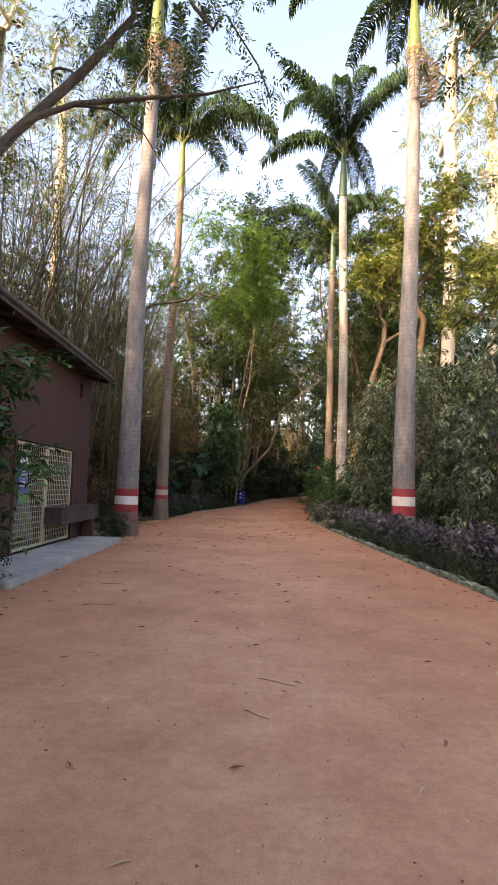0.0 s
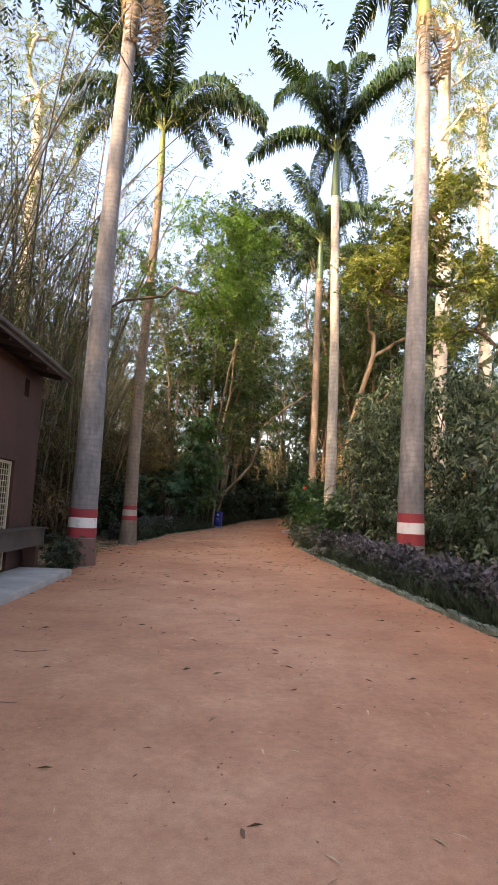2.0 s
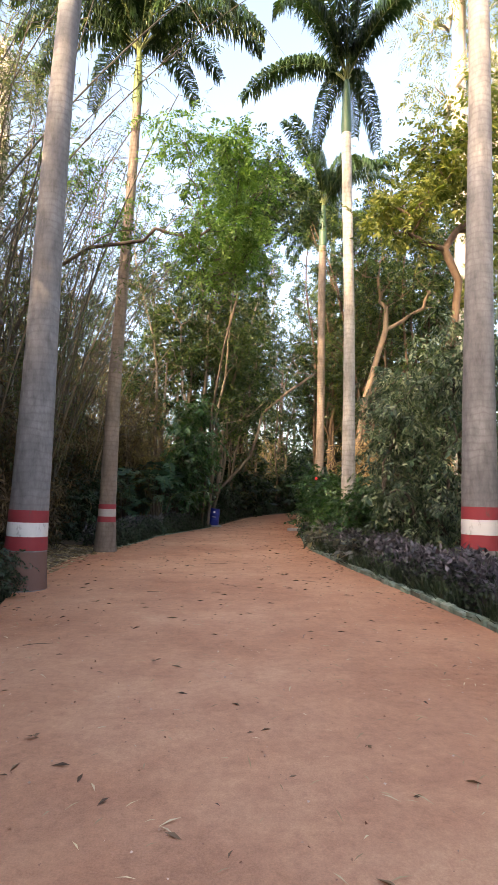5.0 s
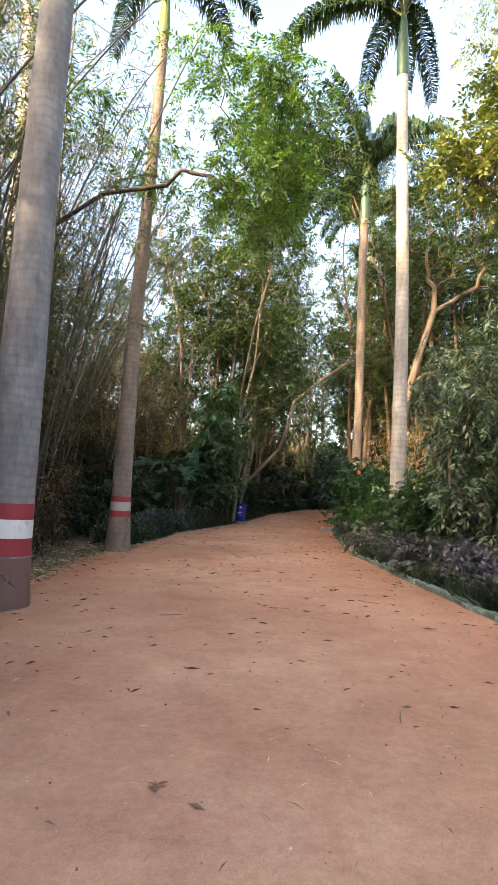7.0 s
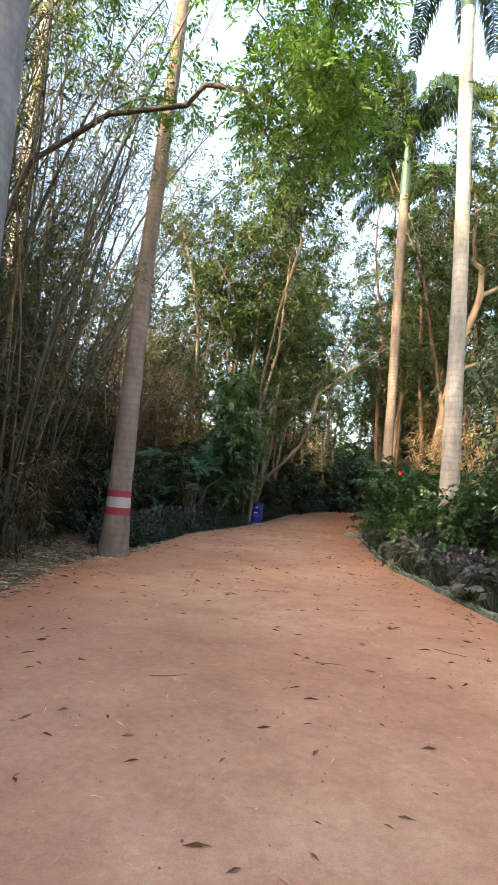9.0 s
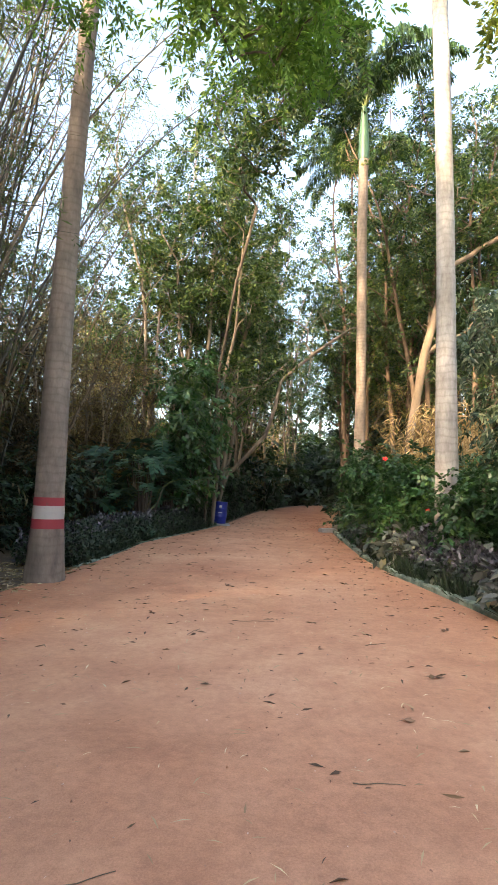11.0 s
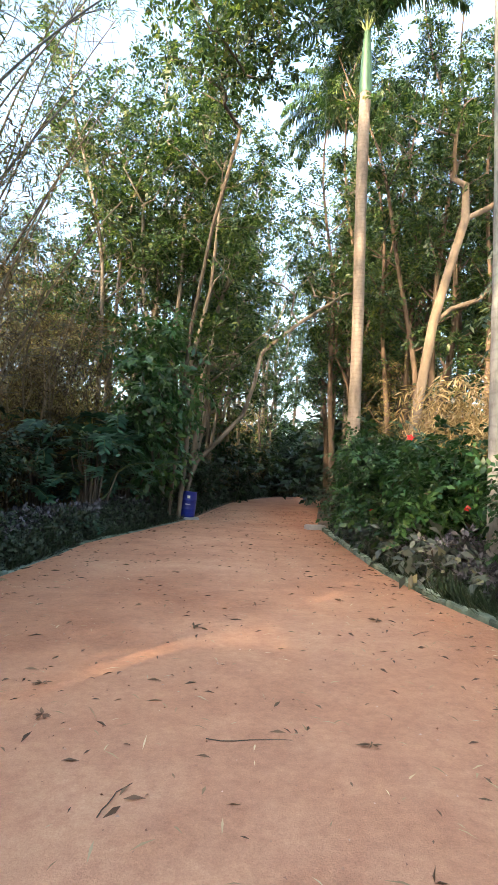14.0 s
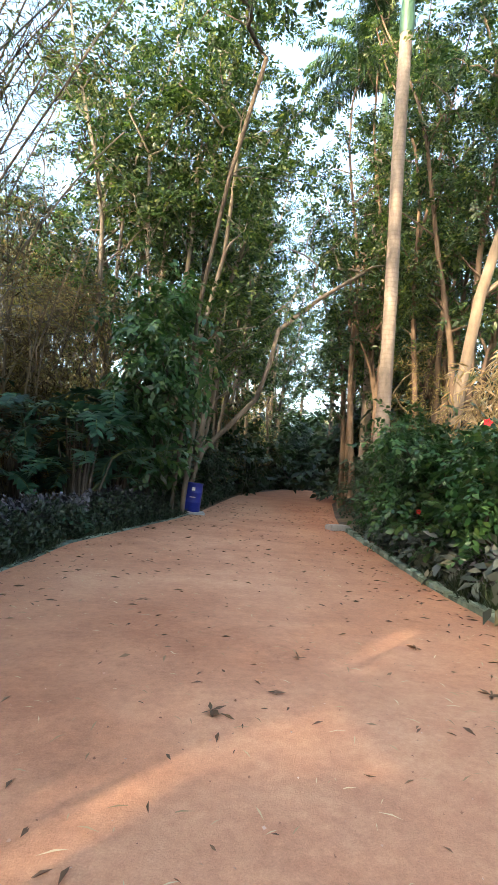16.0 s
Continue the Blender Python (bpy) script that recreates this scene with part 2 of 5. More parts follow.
M_PETAL = leaf_material("red_petal", [(0, (0.55, 0.01, 0.02)), (1, (0.75, 0.03, 0.035))], 0.3, 0.5)
M_LITTER = leaf_material("dead_leaf_brown", [(0, (0.09, 0.052, 0.036)), (0.6, (0.20, 0.115, 0.075)), (1, (0.34, 0.22, 0.145))], 0.1, 0.8)
M_STRAW = leaf_material("straw_sliver", [(0, (0.30, 0.20, 0.12)), (0.6, (0.48, 0.36, 0.22)), (1, (0.66, 0.56, 0.40))], 0.1, 0.8)
M_GRIT = leaf_material("grit_crumb", [(0, (0.25, 0.12, 0.08)), (0.7, (0.45, 0.25, 0.17)), (1, (0.65, 0.5, 0.42))], 0.0, 0.9)
M_KERB = surface("mossy_kerb_paint", (0.075, 0.12, 0.09), (0.29, 0.34, 0.285), 3.5, 0.85, 30, 0.6, 0.012, mid=(0.18, 0.235, 0.18), vary=0.25)
M_CONCRETE = surface("grey_concrete", (0.30, 0.29, 0.28), (0.48, 0.47, 0.46), 1.6, 0.85, 40, 0.35, 0.006)
M_MAROON = surface("maroon_wall_paint", (0.048, 0.021, 0.017), (0.085, 0.036, 0.029), 1.2, 0.8, 30, 0.35, 0.006)
M_ROOF = surface("dark_roof_sheet", (0.035, 0.028, 0.026), (0.085, 0.065, 0.055), 2.0, 0.8, 25, 0.4, 0.01)
M_CREAM = plain("cream_gate_paint", (0.55, 0.50, 0.36), 0.5)
# near-black base colour holds the shade inside the shed
M_SHED_SHADE = plain("interior_shade_tone", (0.035, 0.032, 0.03), 0.9)
M_TIN = plain("grey_sheet", (0.16, 0.16, 0.17), 0.6)
M_BLUE = plain("blue_drum_plastic", (0.012, 0.03, 0.28), 0.4)
M_SIGNBLUE = plain("sign_blue", (0.10, 0.14, 0.36), 0.5)
M_SIGNWHITE = plain("sign_white", (0.7, 0.7, 0.72), 0.5)
M_SIGNGREEN = plain("sign_green", (0.09, 0.30, 0.10), 0.5)


# ---- geometry helpers ----
def mesh_of(name, verts, faces, smooth=False):
    me = bpy.data.meshes.new(name)
    if isinstance(faces, np.ndarray):
        verts = np.asarray(verts, np.float32)
        me.vertices.add(len(verts))
        me.vertices.foreach_set("co", verts.ravel())
        k = faces.shape[1]
        me.loops.add(faces.size)
        me.loops.foreach_set("vertex_index", faces.astype(np.int32).ravel())
        me.polygons.add(len(faces))
        me.polygons.foreach_set("loop_start", np.arange(0, faces.size, k, dtype=np.int32))
        if smooth:
            me.polygons.foreach_set("use_smooth", np.ones(len(faces), bool))
        me.update(calc_edges=True)
        me.validate()
    else:
        me.from_pydata([tuple(v) for v in verts], [], [tuple(f) for f in faces])
        if smooth:
            me.polygons.foreach_set("use_smooth", np.ones(len(me.polygons), bool))
    return me


def part(name, data, mat, parent=None, label="", smooth=False, at=None):
    """Links a bmesh, a mesh or (verts, faces) as one mesh object, under parent if there is one."""
    if isinstance(data, bmesh.types.BMesh):
        me = bpy.data.meshes.new(name)
        data.to_mesh(me)
        data.free()
    elif isinstance(data, tuple):
        me = mesh_of(name, data[0], data[1], smooth)
    else:
        me = data
    if mat and not me.materials:
        me.materials.append(mat)
    ob = new(name, me)
    if parent:
        ob.parent = parent
    if at is not None:
        ob.matrix_basis = at
    if label:
        ob["label"] = label
    return ob


def thing(name, at, label, category, group="", kind=""):
    ob = new(name)
    ob.empty_display_size = 0.2
    ob.matrix_basis = at
    return tagged(ob, label, category, group, kind)


def join(pieces):
    """Several (verts, quads) as one."""
    vs, fs, n = [], [], 0
    for v, f in pieces:
        vs.append(np.asarray(v, float))
        fs.append(np.asarray(f) + n)
        n += len(v)
    return np.concatenate(vs), np.concatenate(fs)


def box(x0, x1, y0, y1, z0, z1, bevel=0.0):
    bm = bmesh.new()
    bmesh.ops.create_cube(bm, size=1, matrix=Matrix.Translation(((x0 + x1) / 2, (y0 + y1) / 2, (z0 + z1) / 2)) @ Matrix.Diagonal((x1 - x0, y1 - y0, z1 - z0, 1)))
    if bevel:
        bmesh.ops.bevel(bm, geom=bm.edges[:], offset=bevel, segments=2, affect="EDGES")
    return bm


def add_box(bm, x0, x1, y0, y1, z0, z1):
    bmesh.ops.create_cube(bm, size=1, matrix=Matrix.Translation(((x0 + x1) / 2, (y0 + y1) / 2, (z0 + z1) / 2)) @ Matrix.Diagonal((x1 - x0, y1 - y0, z1 - z0, 1)))


def tube(points, radii, sides=8):
    """A tapered tube along points, as (verts, quads), with closed ends."""
    p = np.asarray(points, float)
    n = len(p)
    d = np.gradient(p, axis=0)
    d /= np.linalg.norm(d, axis=1)[:, None] + 1e-9
    ref = np.array([1.0, 0.0, 0.0]) if abs(d[0][0]) < 0.8 else np.array([0.0, 1.0, 0.0])
    u = np.cross(d, ref)
    u /= np.linalg.norm(u, axis=1)[:, None] + 1e-9
    w = np.cross(d, u)
    a = np.linspace(0, 2 * np.pi, sides, endpoint=False)
    r = np.asarray(radii, float)[:, None, None]
    v = p[:, None, :] + r * (np.cos(a)[None, :, None] * u[:, None, :] + np.sin(a)[None, :, None] * w[:, None, :])
    i = np.arange(n - 1)[:, None] * sides
    j = np.arange(sides)[None, :]
    k = (j + 1) % sides
    f = np.stack([i + j, i + k, i + sides + k, i + sides + j], -1).reshape(-1, 4)
    return v.reshape(-1, 3), f


def unit(v):
    return v / (np.linalg.norm(v, axis=-1, keepdims=True) + 1e-9)


def leaf_quads(p, d, nrm, length, width, fold=0.15):
    """One folded diamond a leaf: its foot p, direction d, upper side nrm."""
    d, nrm = unit(d), unit(nrm)
    s = unit(np.cross(d, nrm))
    up = np.cross(s, d)
    length, width = np.broadcast_to(length, len(p))[:, None], np.broadcast_to(width, len(p))[:, None]
    mid = p + d * length * 0.45
    v = np.stack([p, mid + s * width / 2 + up * width * fold, p + d * length - up * length * 0.08, mid - s * width / 2 + up * width * fold], 1).reshape(-1, 3)
    return v, np.arange(len(v)).reshape(-1, 4)


def sprays(rng, centres, radius, twigs, leaflets, twig_len, length, width, droop=0.3, flat=0.7, out=0.5, side=0.9):
    """Leafy twigs round each centre: leaflets on both sides of every twig."""
    c = np.repeat(np.asarray(centres, float), twigs, 0)
    n = len(c)
    off = rng.normal(0, 1, (n, 3)) * np.asarray(radius) * np.array([1, 1, flat]) * 0.6
    p = c + off
    d = unit(unit(off) * out + rng.normal(0, 0.6, (n, 3)) * np.array([1, 1, 0.5]))
    d[:, 2] -= droop
    d = unit(d)
    up = unit(np.array([0, 0, 1.0]) + rng.normal(0, 0.45, (n, 3)))
    s = unit(np.cross(d, up))
    up = np.cross(s, d)
    t = (np.arange(leaflets) + 0.6) / leaflets
    tl = twig_len * rng.uniform(0.6, 1.3, n)
    foot = p[:, None, :] + d[:, None, :] * (t[None, :, None] * tl[:, None, None])
    foot[:, :, 2] -= (t[None, :] ** 2) * tl[:, None] * droop * 0.5
    sgn = np.where(np.arange(leaflets) % 2 == 0, 1.0, -1.0)
    ld = d[:, None, :] * 0.6 + s[:, None, :] * (sgn * side)[None, :, None] + rng.normal(0, 0.22, (n, leaflets, 3))
    ld[:, :, 2] -= droop * 0.6
    ln = up[:, None, :] + rng.normal(0, 0.3, (n, leaflets, 3))
    size = rng.uniform(0.65, 1.2, n * leaflets)
    return leaf_quads(foot.reshape(-1, 3), ld.reshape(-1, 3), ln.reshape(-1, 3), length * size, width * size)


def limbs(rng, trunk, targets, r_tip, r_max, wiggle=0.12, sides=5, power=2.3):
    """Wood: a trunk polyline, and limbs that grow from it to the targets, thicker where more of them part."""
    pts = [np.asarray(p, float) for p in trunk]
    par = [-1] + list(range(len(pts) - 1))
    order = sorted(range(len(targets)), key=lambda i: min(np.linalg.norm(np.asarray(targets[i]) - p) for p in pts))
    for i in order:
        t = np.asarray(targets[i], float)
        best, bd = 0, 1e9
        for k, p in enumerate(pts):
            v = t - p
            dist = np.linalg.norm(v)
            cost = dist * (1.0 + (0.9 if v[2] < 0.15 * dist else 0.0))
            if cost < bd and k > 0:
                best, bd = k, cost
        a, steps = pts[best], max(2, int(bd / 0.7))
        last = best
        for s in range(1, steps + 1):
            f = s / steps
            q = a + (t - a) * f
            q = q + np.array([0, 0, 0.18 * np.linalg.norm(t - a) * math.sin(f * math.pi)]) * 0.5
            if s < steps:
                q = q + rng.normal(0, wiggle, 3) * min(1.0, np.linalg.norm(t - a) * 0.5)
            pts.append(q)
            par.append(last)
            last = len(pts) - 1
    n = len(pts)
    area = np.zeros(n)
    kids = [[] for _ in range(n)]
    for k in range(1, n):
        kids[par[k]].append(k)
    for k in range(n - 1, -1, -1):
        if not kids[k]:
            area[k] = r_tip ** power
        elif area[k] == 0:
            area[k] = r_tip ** power
        if par[k] >= 0:
            area[par[k]] += area[k] if kids[par[k]] else 0
    rad = area ** (1 / power)
    rad = r_tip + (rad - r_tip) * (r_max - r_tip) / max(1e-6, rad.max() - r_tip)
    pieces, started = [], set()
    for k in range(1, n):
        if k in started:
            continue
        chain = [par[k], k]
        started.add(k)
        while kids[chain[-1]]:
            nxt = max(kids[chain[-1]], key=lambda q: rad[q])
            chain.append(nxt)
            started.add(nxt)
        rr = [min(rad[c], rad[chain[1]]) for c in chain]
        rr = [x * (1 - 0.25 * i / len(rr)) for i, x in enumerate(rr)]
        pieces.append(tube([pts[c] for c in chain], rr, sides if rr[0] < 0.07 else sides + 3))
    return join(pieces)


def lobes(rng, spec):
    """Cluster centres, scattered through lobes (x, y, z, rx, ry, rz, count), more of them near the outside."""
    out = []
    for x, y, z, rx, ry, rz, count in spec:
        v = unit(rng.normal(0, 1, (count, 3))) * (rng.uniform(0.15, 1, (count, 1)) ** 0.5)
        out.append(np.array([x, y, z]) + v * np.array([rx, ry, rz]))
    return np.concatenate(out)


def ground_z(y):
    """The ground rises gently beyond the straight stretch."""
    s = 0.03 * (np.sqrt(np.maximum(np.asarray(y, float) - 26, 0) ** 2 + 4) - 2)
    return 0.75 * np.tanh(s / 0.75)


def edge(points):
    ys, xs = [p[1] for p in points], [p[0] for p in points]
    return lambda y: np.interp(y, ys, xs)


right_edge = edge([(3.8, -30), (3.45, 7.0), (3.17, 13.5), (2.94, 20.5), (2.88, 24.3), (3.05, 27), (3.35, 30), (3.8, 34.5), (4.7, 38.5), (6.6, 46), (11, 58), (24, 82), (60, 120)])
left_edge = edge([(-3.4, -30), (-3.35, 7.5), (-3.1, 7.8), (-3.2, 14.2), (-3.7, 16), (-3.9, 21), (-3.35, 24.5), (-2.72, 29.5), (-0.85, 34.8), (-0.1, 37.5), (0.6, 41), (1.7, 46.5), (2.5, 50), (6.5, 62), (17, 85), (50, 125)])


# ---- ground, path, kerbs ----
def strip(y0, y1, x_of, z_of, n, m):
    ys = np.linspace(y0, y1, n)
    u = np.linspace(0, 1, m)
    v = np.array([(x_of(y, a), y, z_of(x_of(y, a), y)) for y in ys for a in u])
    i = np.arange(n - 1)[:, None] * m
    j = np.arange(m - 1)[None, :]
    return v, np.stack([i + j, i + j + 1, i + m + j + 1, i + m + j], -1).reshape(-1, 4)


def uneven(x, y, amount=0.012, scale=0.9):
    return amount * noise.noise(Vector((x * scale, y * scale, 3.3)))


# one sheet of woodland soil out to the horizon, fine near the path
gx = np.concatenate([-np.geomspace(1500, 20, 8), np.linspace(-16, 16, 41), np.geomspace(20, 1500, 8)])
gy = np.concatenate([-np.geomspace(1500, 20, 8), np.linspace(-16, 70, 87), np.geomspace(75, 2000, 9)])
gv = []
for yy in gy:
    for xx in gx:
        inside = left_edge(yy) - 0.1 < xx < right_edge(yy) + 0.1
        z = float(ground_z(yy)) - (0.10 if inside else 0.025) + (0.03 * noise.noise(Vector((xx * 0.6, yy * 0.6, 0))) if abs(xx) < 17 and not inside else 0)
        gv.append((xx, yy, z))
k = len(gx)
gi, gj = np.arange(len(gy) - 1)[:, None] * k, np.arange(k - 1)[None, :]
ground = part("ground", (np.array(gv), np.stack([gi + gj, gi + gj + 1, gi + k + gj + 1, gi + k + gj], -1).reshape(-1, 4)), M_SOIL, smooth=True)
tagged(ground, "dark woodland soil strewn with dry leaves", "ground", kind="structure")

path = part("road", strip(-30, 110, lambda y, a: float(left_edge(y)) + (float(right_edge(y) - left_edge(y))) * a,
                          lambda x, y: float(ground_z(y)) + uneven(x, y), 420, 22), M_EARTH, smooth=True)
tagged(path, "wide path of trodden red earth", "path", kind="structure")


def kerb_stone(rng, length):
    """A rough block with rounded, uneven edges."""
    bm = box(-0.07, 0.07, -length / 2, length / 2, -0.06, 0.085)
    bmesh.ops.bevel(bm, geom=bm.edges[:], offset=0.022, segments=1, affect="EDGES")
    for v in bm.verts:
        v.co += Vector(rng.normal(0, 0.007, 3))
    me = bpy.data.meshes.new("kerb_stone")
    bm.to_mesh(me)
    bm.free()
    me.materials.append(M_KERB)
    return me


def kerb(name, label, x_of, y0, y1, side, sunk=0.0):
    rng = np.random.default_rng(5)
    base = thing(name, pose(0, 0, 0), label, "kerb", kind="structure")
    blocks = [kerb_stone(rng, l) for l in (0.26, 0.36, 0.46, 0.3)]
    lens = [0.26, 0.36, 0.46, 0.3]
    y, i = y0, 0
    while y < y1:
        k = int(rng.integers(4))
        mid = y + lens[k] / 2
        x = float(x_of(mid)) + side * 0.07
        slope = float(x_of(mid + 0.2) - x_of(mid - 0.2)) / 0.4
        part("kerb_stone", blocks[k], None, base, at=pose(x + rng.normal(0, 0.012), mid, float(ground_z(mid)) + sunk + rng.normal(0, 0.012), rng.normal(0, 0.8), rng.normal(0, 1.5), -math.degrees(math.atan(slope)) + rng.normal(0, 1.5)))
        y += lens[k] + 0.02 + abs(rng.normal(0, 0.012))
    return base


# ---- palms ----
def frond_data(rng, length, leaflets, leaf_len, droop, width=0.045, hang=0.7):
    """A feather frond along +x that arches over: rachis and leaflets, as (verts, quads) each."""
    n = 14
    t = np.linspace(0, 1, n)
    ang = radians(62) - droop * t ** 1.25
    seg = length / (n - 1)
    px = np.concatenate([[0], np.cumsum(np.cos(ang[:-1]) * seg)])
    pz = np.concatenate([[0], np.cumsum(np.sin(ang[:-1]) * seg)])
    twist = rng.normal(0, 0.04)
    py = twist * px
    spine = np.stack([px, py, pz], 1)
    rach = tube(spine, 0.035 * (1 - 0.85 * t), 5)
    s = np.linspace(0.13, 1.0, leaflets)
    foot = np.stack([np.interp(s, t, spine[:, k]) for k in range(3)], 1)
    tan = unit(np.stack([np.interp(s, t, np.gradient(spine[:, k])) for k in range(3)], 1))
    vs, fs, cnt = [], [], 0
    for sg in (-1, 1):
        side = np.array([0, sg * 1.0, 0])
        ll = leaf_len * np.sin(np.pi * (0.12 + 0.80 * s)) ** 0.6 * rng.uniform(0.85, 1.1, leaflets)
        d1 = unit(tan * 0.55 + side + np.array([0, 0, 0.12]) + rng.normal(0, 0.24, (leaflets, 3)))
        d2 = unit(d1 * (1 - hang) + tan * 0.15 + np.array([0, 0, -1.0]) * hang + rng.normal(0, 0.12, (leaflets, 3)))
        w = width * np.ones(leaflets)
        a = foot
        b = foot + d1 * (ll * 0.45)[:, None]
        c = b + d2 * (ll * 0.55)[:, None]
        wv = unit(np.cross(d1, np.array([0, 0, 1.0])) + 1e-6)
        wv = wv * (w / 2)[:, None]
        v = np.stack([a - wv * 0.5, a + wv * 0.5, b + wv, b - wv, c + wv * 0.15, c - wv * 0.15], 1).reshape(-1, 3)
        base = np.arange(leaflets)[:, None] * 6 + cnt
        f = np.concatenate([base + np.array([0, 1, 2, 3]), base + np.array([3, 2, 4, 5])])
        vs.append(v)
        fs.append(f)
        cnt += len(v)
    return rach, (np.concatenate(vs), np.concatenate(fs))


FROND_SET = {}


def palm_tree(label, x, y, foot, top_x, ring_z, shaft_len, r_foot, r_mid, r_top, bark, shaft, bands, fronds, frond_len, seed, foot_paint=None, swell=0.0, skirt=0):
    rng = np.random.default_rng(seed)
    z0 = float(ground_z(y))
    tree = thing("palm_tree", pose(x, y, z0), label, "palm tree")
    h = ring_z - z0
    zs = np.concatenate([[-0.15, 0.0, 0.15, 0.35], np.linspace(0.6, h, 44)])
    f = np.clip(zs / h, 0, 1)
    lean = (top_x - x)
    px = lean * f ** 1.1 + 0.03 * np.sin(f * 7 + seed)
    r = np.interp(f, [0, 0.025, 0.08, 0.35, 0.65, 1], [r_foot * 1.1, r_foot, r_mid, r_mid * 0.8 + swell, r_mid * 0.3 + r_top * 0.62, r_top])
    r = r * (1 + 0.012 * np.sin(zs * 9.7 + seed))
    pts = np.stack([px, 0.02 * np.sin(f * 5 + seed), zs], 1)
    part("trunk", tube(pts, r, 28), bark, tree, smooth=True)
    for z1, z2, mat, nm in bands:
        zz = np.linspace(z1, z2, 4)
        bp = np.stack([np.interp(zz, zs, px), np.interp(zz, zs, pts[:, 1]), zz], 1)
        br = np.interp(zz, zs, r) + 0.005
        br[0] -= 0.003
        br[-1] -= 0.003
        part(nm, tube(bp, br, 28), mat, tree, smooth=True)
    top = np.array([px[-1], pts[-1, 1], h])
    sz = np.linspace(0, shaft_len, 9)
    sr = np.interp(sz / shaft_len, [0, 0.06, 0.3, 0.8, 1], [r_top * 1.08, r_top * 1.18, r_top * 1.1, r_top * 0.75, r_top * 0.5])
    part("crownshaft", tube(np.stack([top[0] + 0 * sz, top[1] + 0 * sz, h + sz], 1), sr, 20), shaft, tree, smooth=True)
    crown = top + np.array([0, 0, shaft_len * 0.97])
    for i in range(fronds):
        kind = i % 4
        key = (round(frond_len, 1), kind)
        if key not in FROND_SET:
            fr = np.random.default_rng(90 + kind)
            ra, le = frond_data(fr, frond_len, 140, 0.88, radians((62, 100, 126, 146)[kind]), 0.056, (0.72, 0.85, 0.92, 0.92)[kind])
            FROND_SET[key] = (mesh_of("frond", *ra, True), mesh_of("blade", *le))
            FROND_SET[key][0].materials.append(M_RACHIS)
            FROND_SET[key][1].materials.append(M_FROND)
        az = i * 137.5 + rng.uniform(-14, 14) + seed * 40
        tilt = -22 * (1 if kind == 0 else 0) + rng.uniform(-4, 10) + (6 if kind == 3 else 0)
        stem = part("frond", FROND_SET[key][0], None, tree, at=pose(*crown, 0, tilt, az))
        part("blade", FROND_SET[key][1], None, stem)
    if skirt:
        ra, le = frond_data(np.random.default_rng(7), 2.2, 30, 0.5, radians(175), 0.05, 0.8)
        dm, lm = mesh_of("dead_frond", *ra, True), mesh_of("dry_blade", *le)
        dm.materials.append(M_BAMBOO_DRY)
        lm.materials.append(M_DRYFROND)
        for i in range(skirt):
            stem = part("dead_frond", dm, None, tree, "brown dry hanging frond" if i == 0 else "", at=pose(top[0], top[1], h + 0.05, 0, 80 + rng.uniform(-15, 10), rng.uniform(0, 360)))
            part("dry_blade", lm, None, stem)
    return tree


RWR = lambda a, b, c, d, w=None: [(a, b, M_RED, "red_band"), (b, c, w or M_WHITE, "white_band"), (c, d, M_RED, "red_band")]
palm_tree("grey royal palm with painted red and white bands beside shed slab", -3.42, 15.55, 0, -3.15, 14.6, 1.9, 0.345, 0.315, 0.175, M_PALM,
          M_SHAFT_YELLOW, [(0.02, 0.62, M_FOOT, "painted_foot")] + RWR(0.64, 0.86, 1.09, 1.29), 14, 5.0, 1, skirt=4)
palm_tree("slim brownish royal palm with faded red bands at path edge", -3.55, 22.8, 0, -3.25, 14.2, 1.95, 0.31, 0.25, 0.14, M_PALM_BROWN,
          M_SHAFT_YELLOW, RWR(0.86, 1.02, 1.24, 1.38, M_GREY), 15, 5.0, 2)
palm_tree("grey royal palm with bright red and white bands behind hedge", 4.4, 15.7, 0, 4.65, 14.5, 1.9, 0.34, 0.315, 0.175, M_PALM,
          M_SHAFT_YELLOW, RWR(0.78, 1.04, 1.30, 1.52), 14, 5.0, 3, skirt=3)
palm_tree("pale royal palm with a smooth green crownshaft behind flowering shrubs", 4.15, 24.5, 0, 4.02, 14.85, 2.1, 0.27, 0.25, 0.17, M_PALM_PALE,
          M_SHAFT, [], 15, 5.2, 4)
palm_tree("slender sunlit royal palm with a green crownshaft", 4.98, 35.0, 0, 5.1, 15.7, 2.4, 0.27, 0.25, 0.2, M_PALM_BROWN, M_SHAFT, [], 14, 5.0, 5)
palm_tree("distant royal palm standing among the forest trees", 7.4, 44.0, 0, 7.45, 17.9, 2.6, 0.34, 0.27, 0.22, M_PALM_BROWN, M_SHAFT, [], 17, 5.0, 6)

# ---- shed ----
SX, SY0, SY1, SW = -4.1, 6.6, 14.2, 0.2       # wall face, its two ends, wall thickness
DY0, DY1, DZ0, DZ1 = 9.75, 12.95, 0.12, 2.16  # gate opening
shed = thing("shed", pose(0, 0, 0), "maroon painted shed with a barred gate and dark overhanging roof", "shed")
part("front_wall", box(SX - SW, SX, SY0, DY0, -0.1, 4.05), M_MAROON, shed)
part("front_wall", box(SX - SW, SX, DY1, 13.18, -0.1, 4.05), M_MAROON, shed)
part("front_wall", box(SX - SW, SX, 13.42, SY1, -0.1, 4.05), M_MAROON, shed)
part("front_wall", box(SX - SW, SX, 13.18, 13.42, -0.1, 3.46), M_MAROON, shed)
part("front_wall", box(SX - SW, SX, 13.18, 13.42, 3.82, 4.05), M_MAROON, shed)
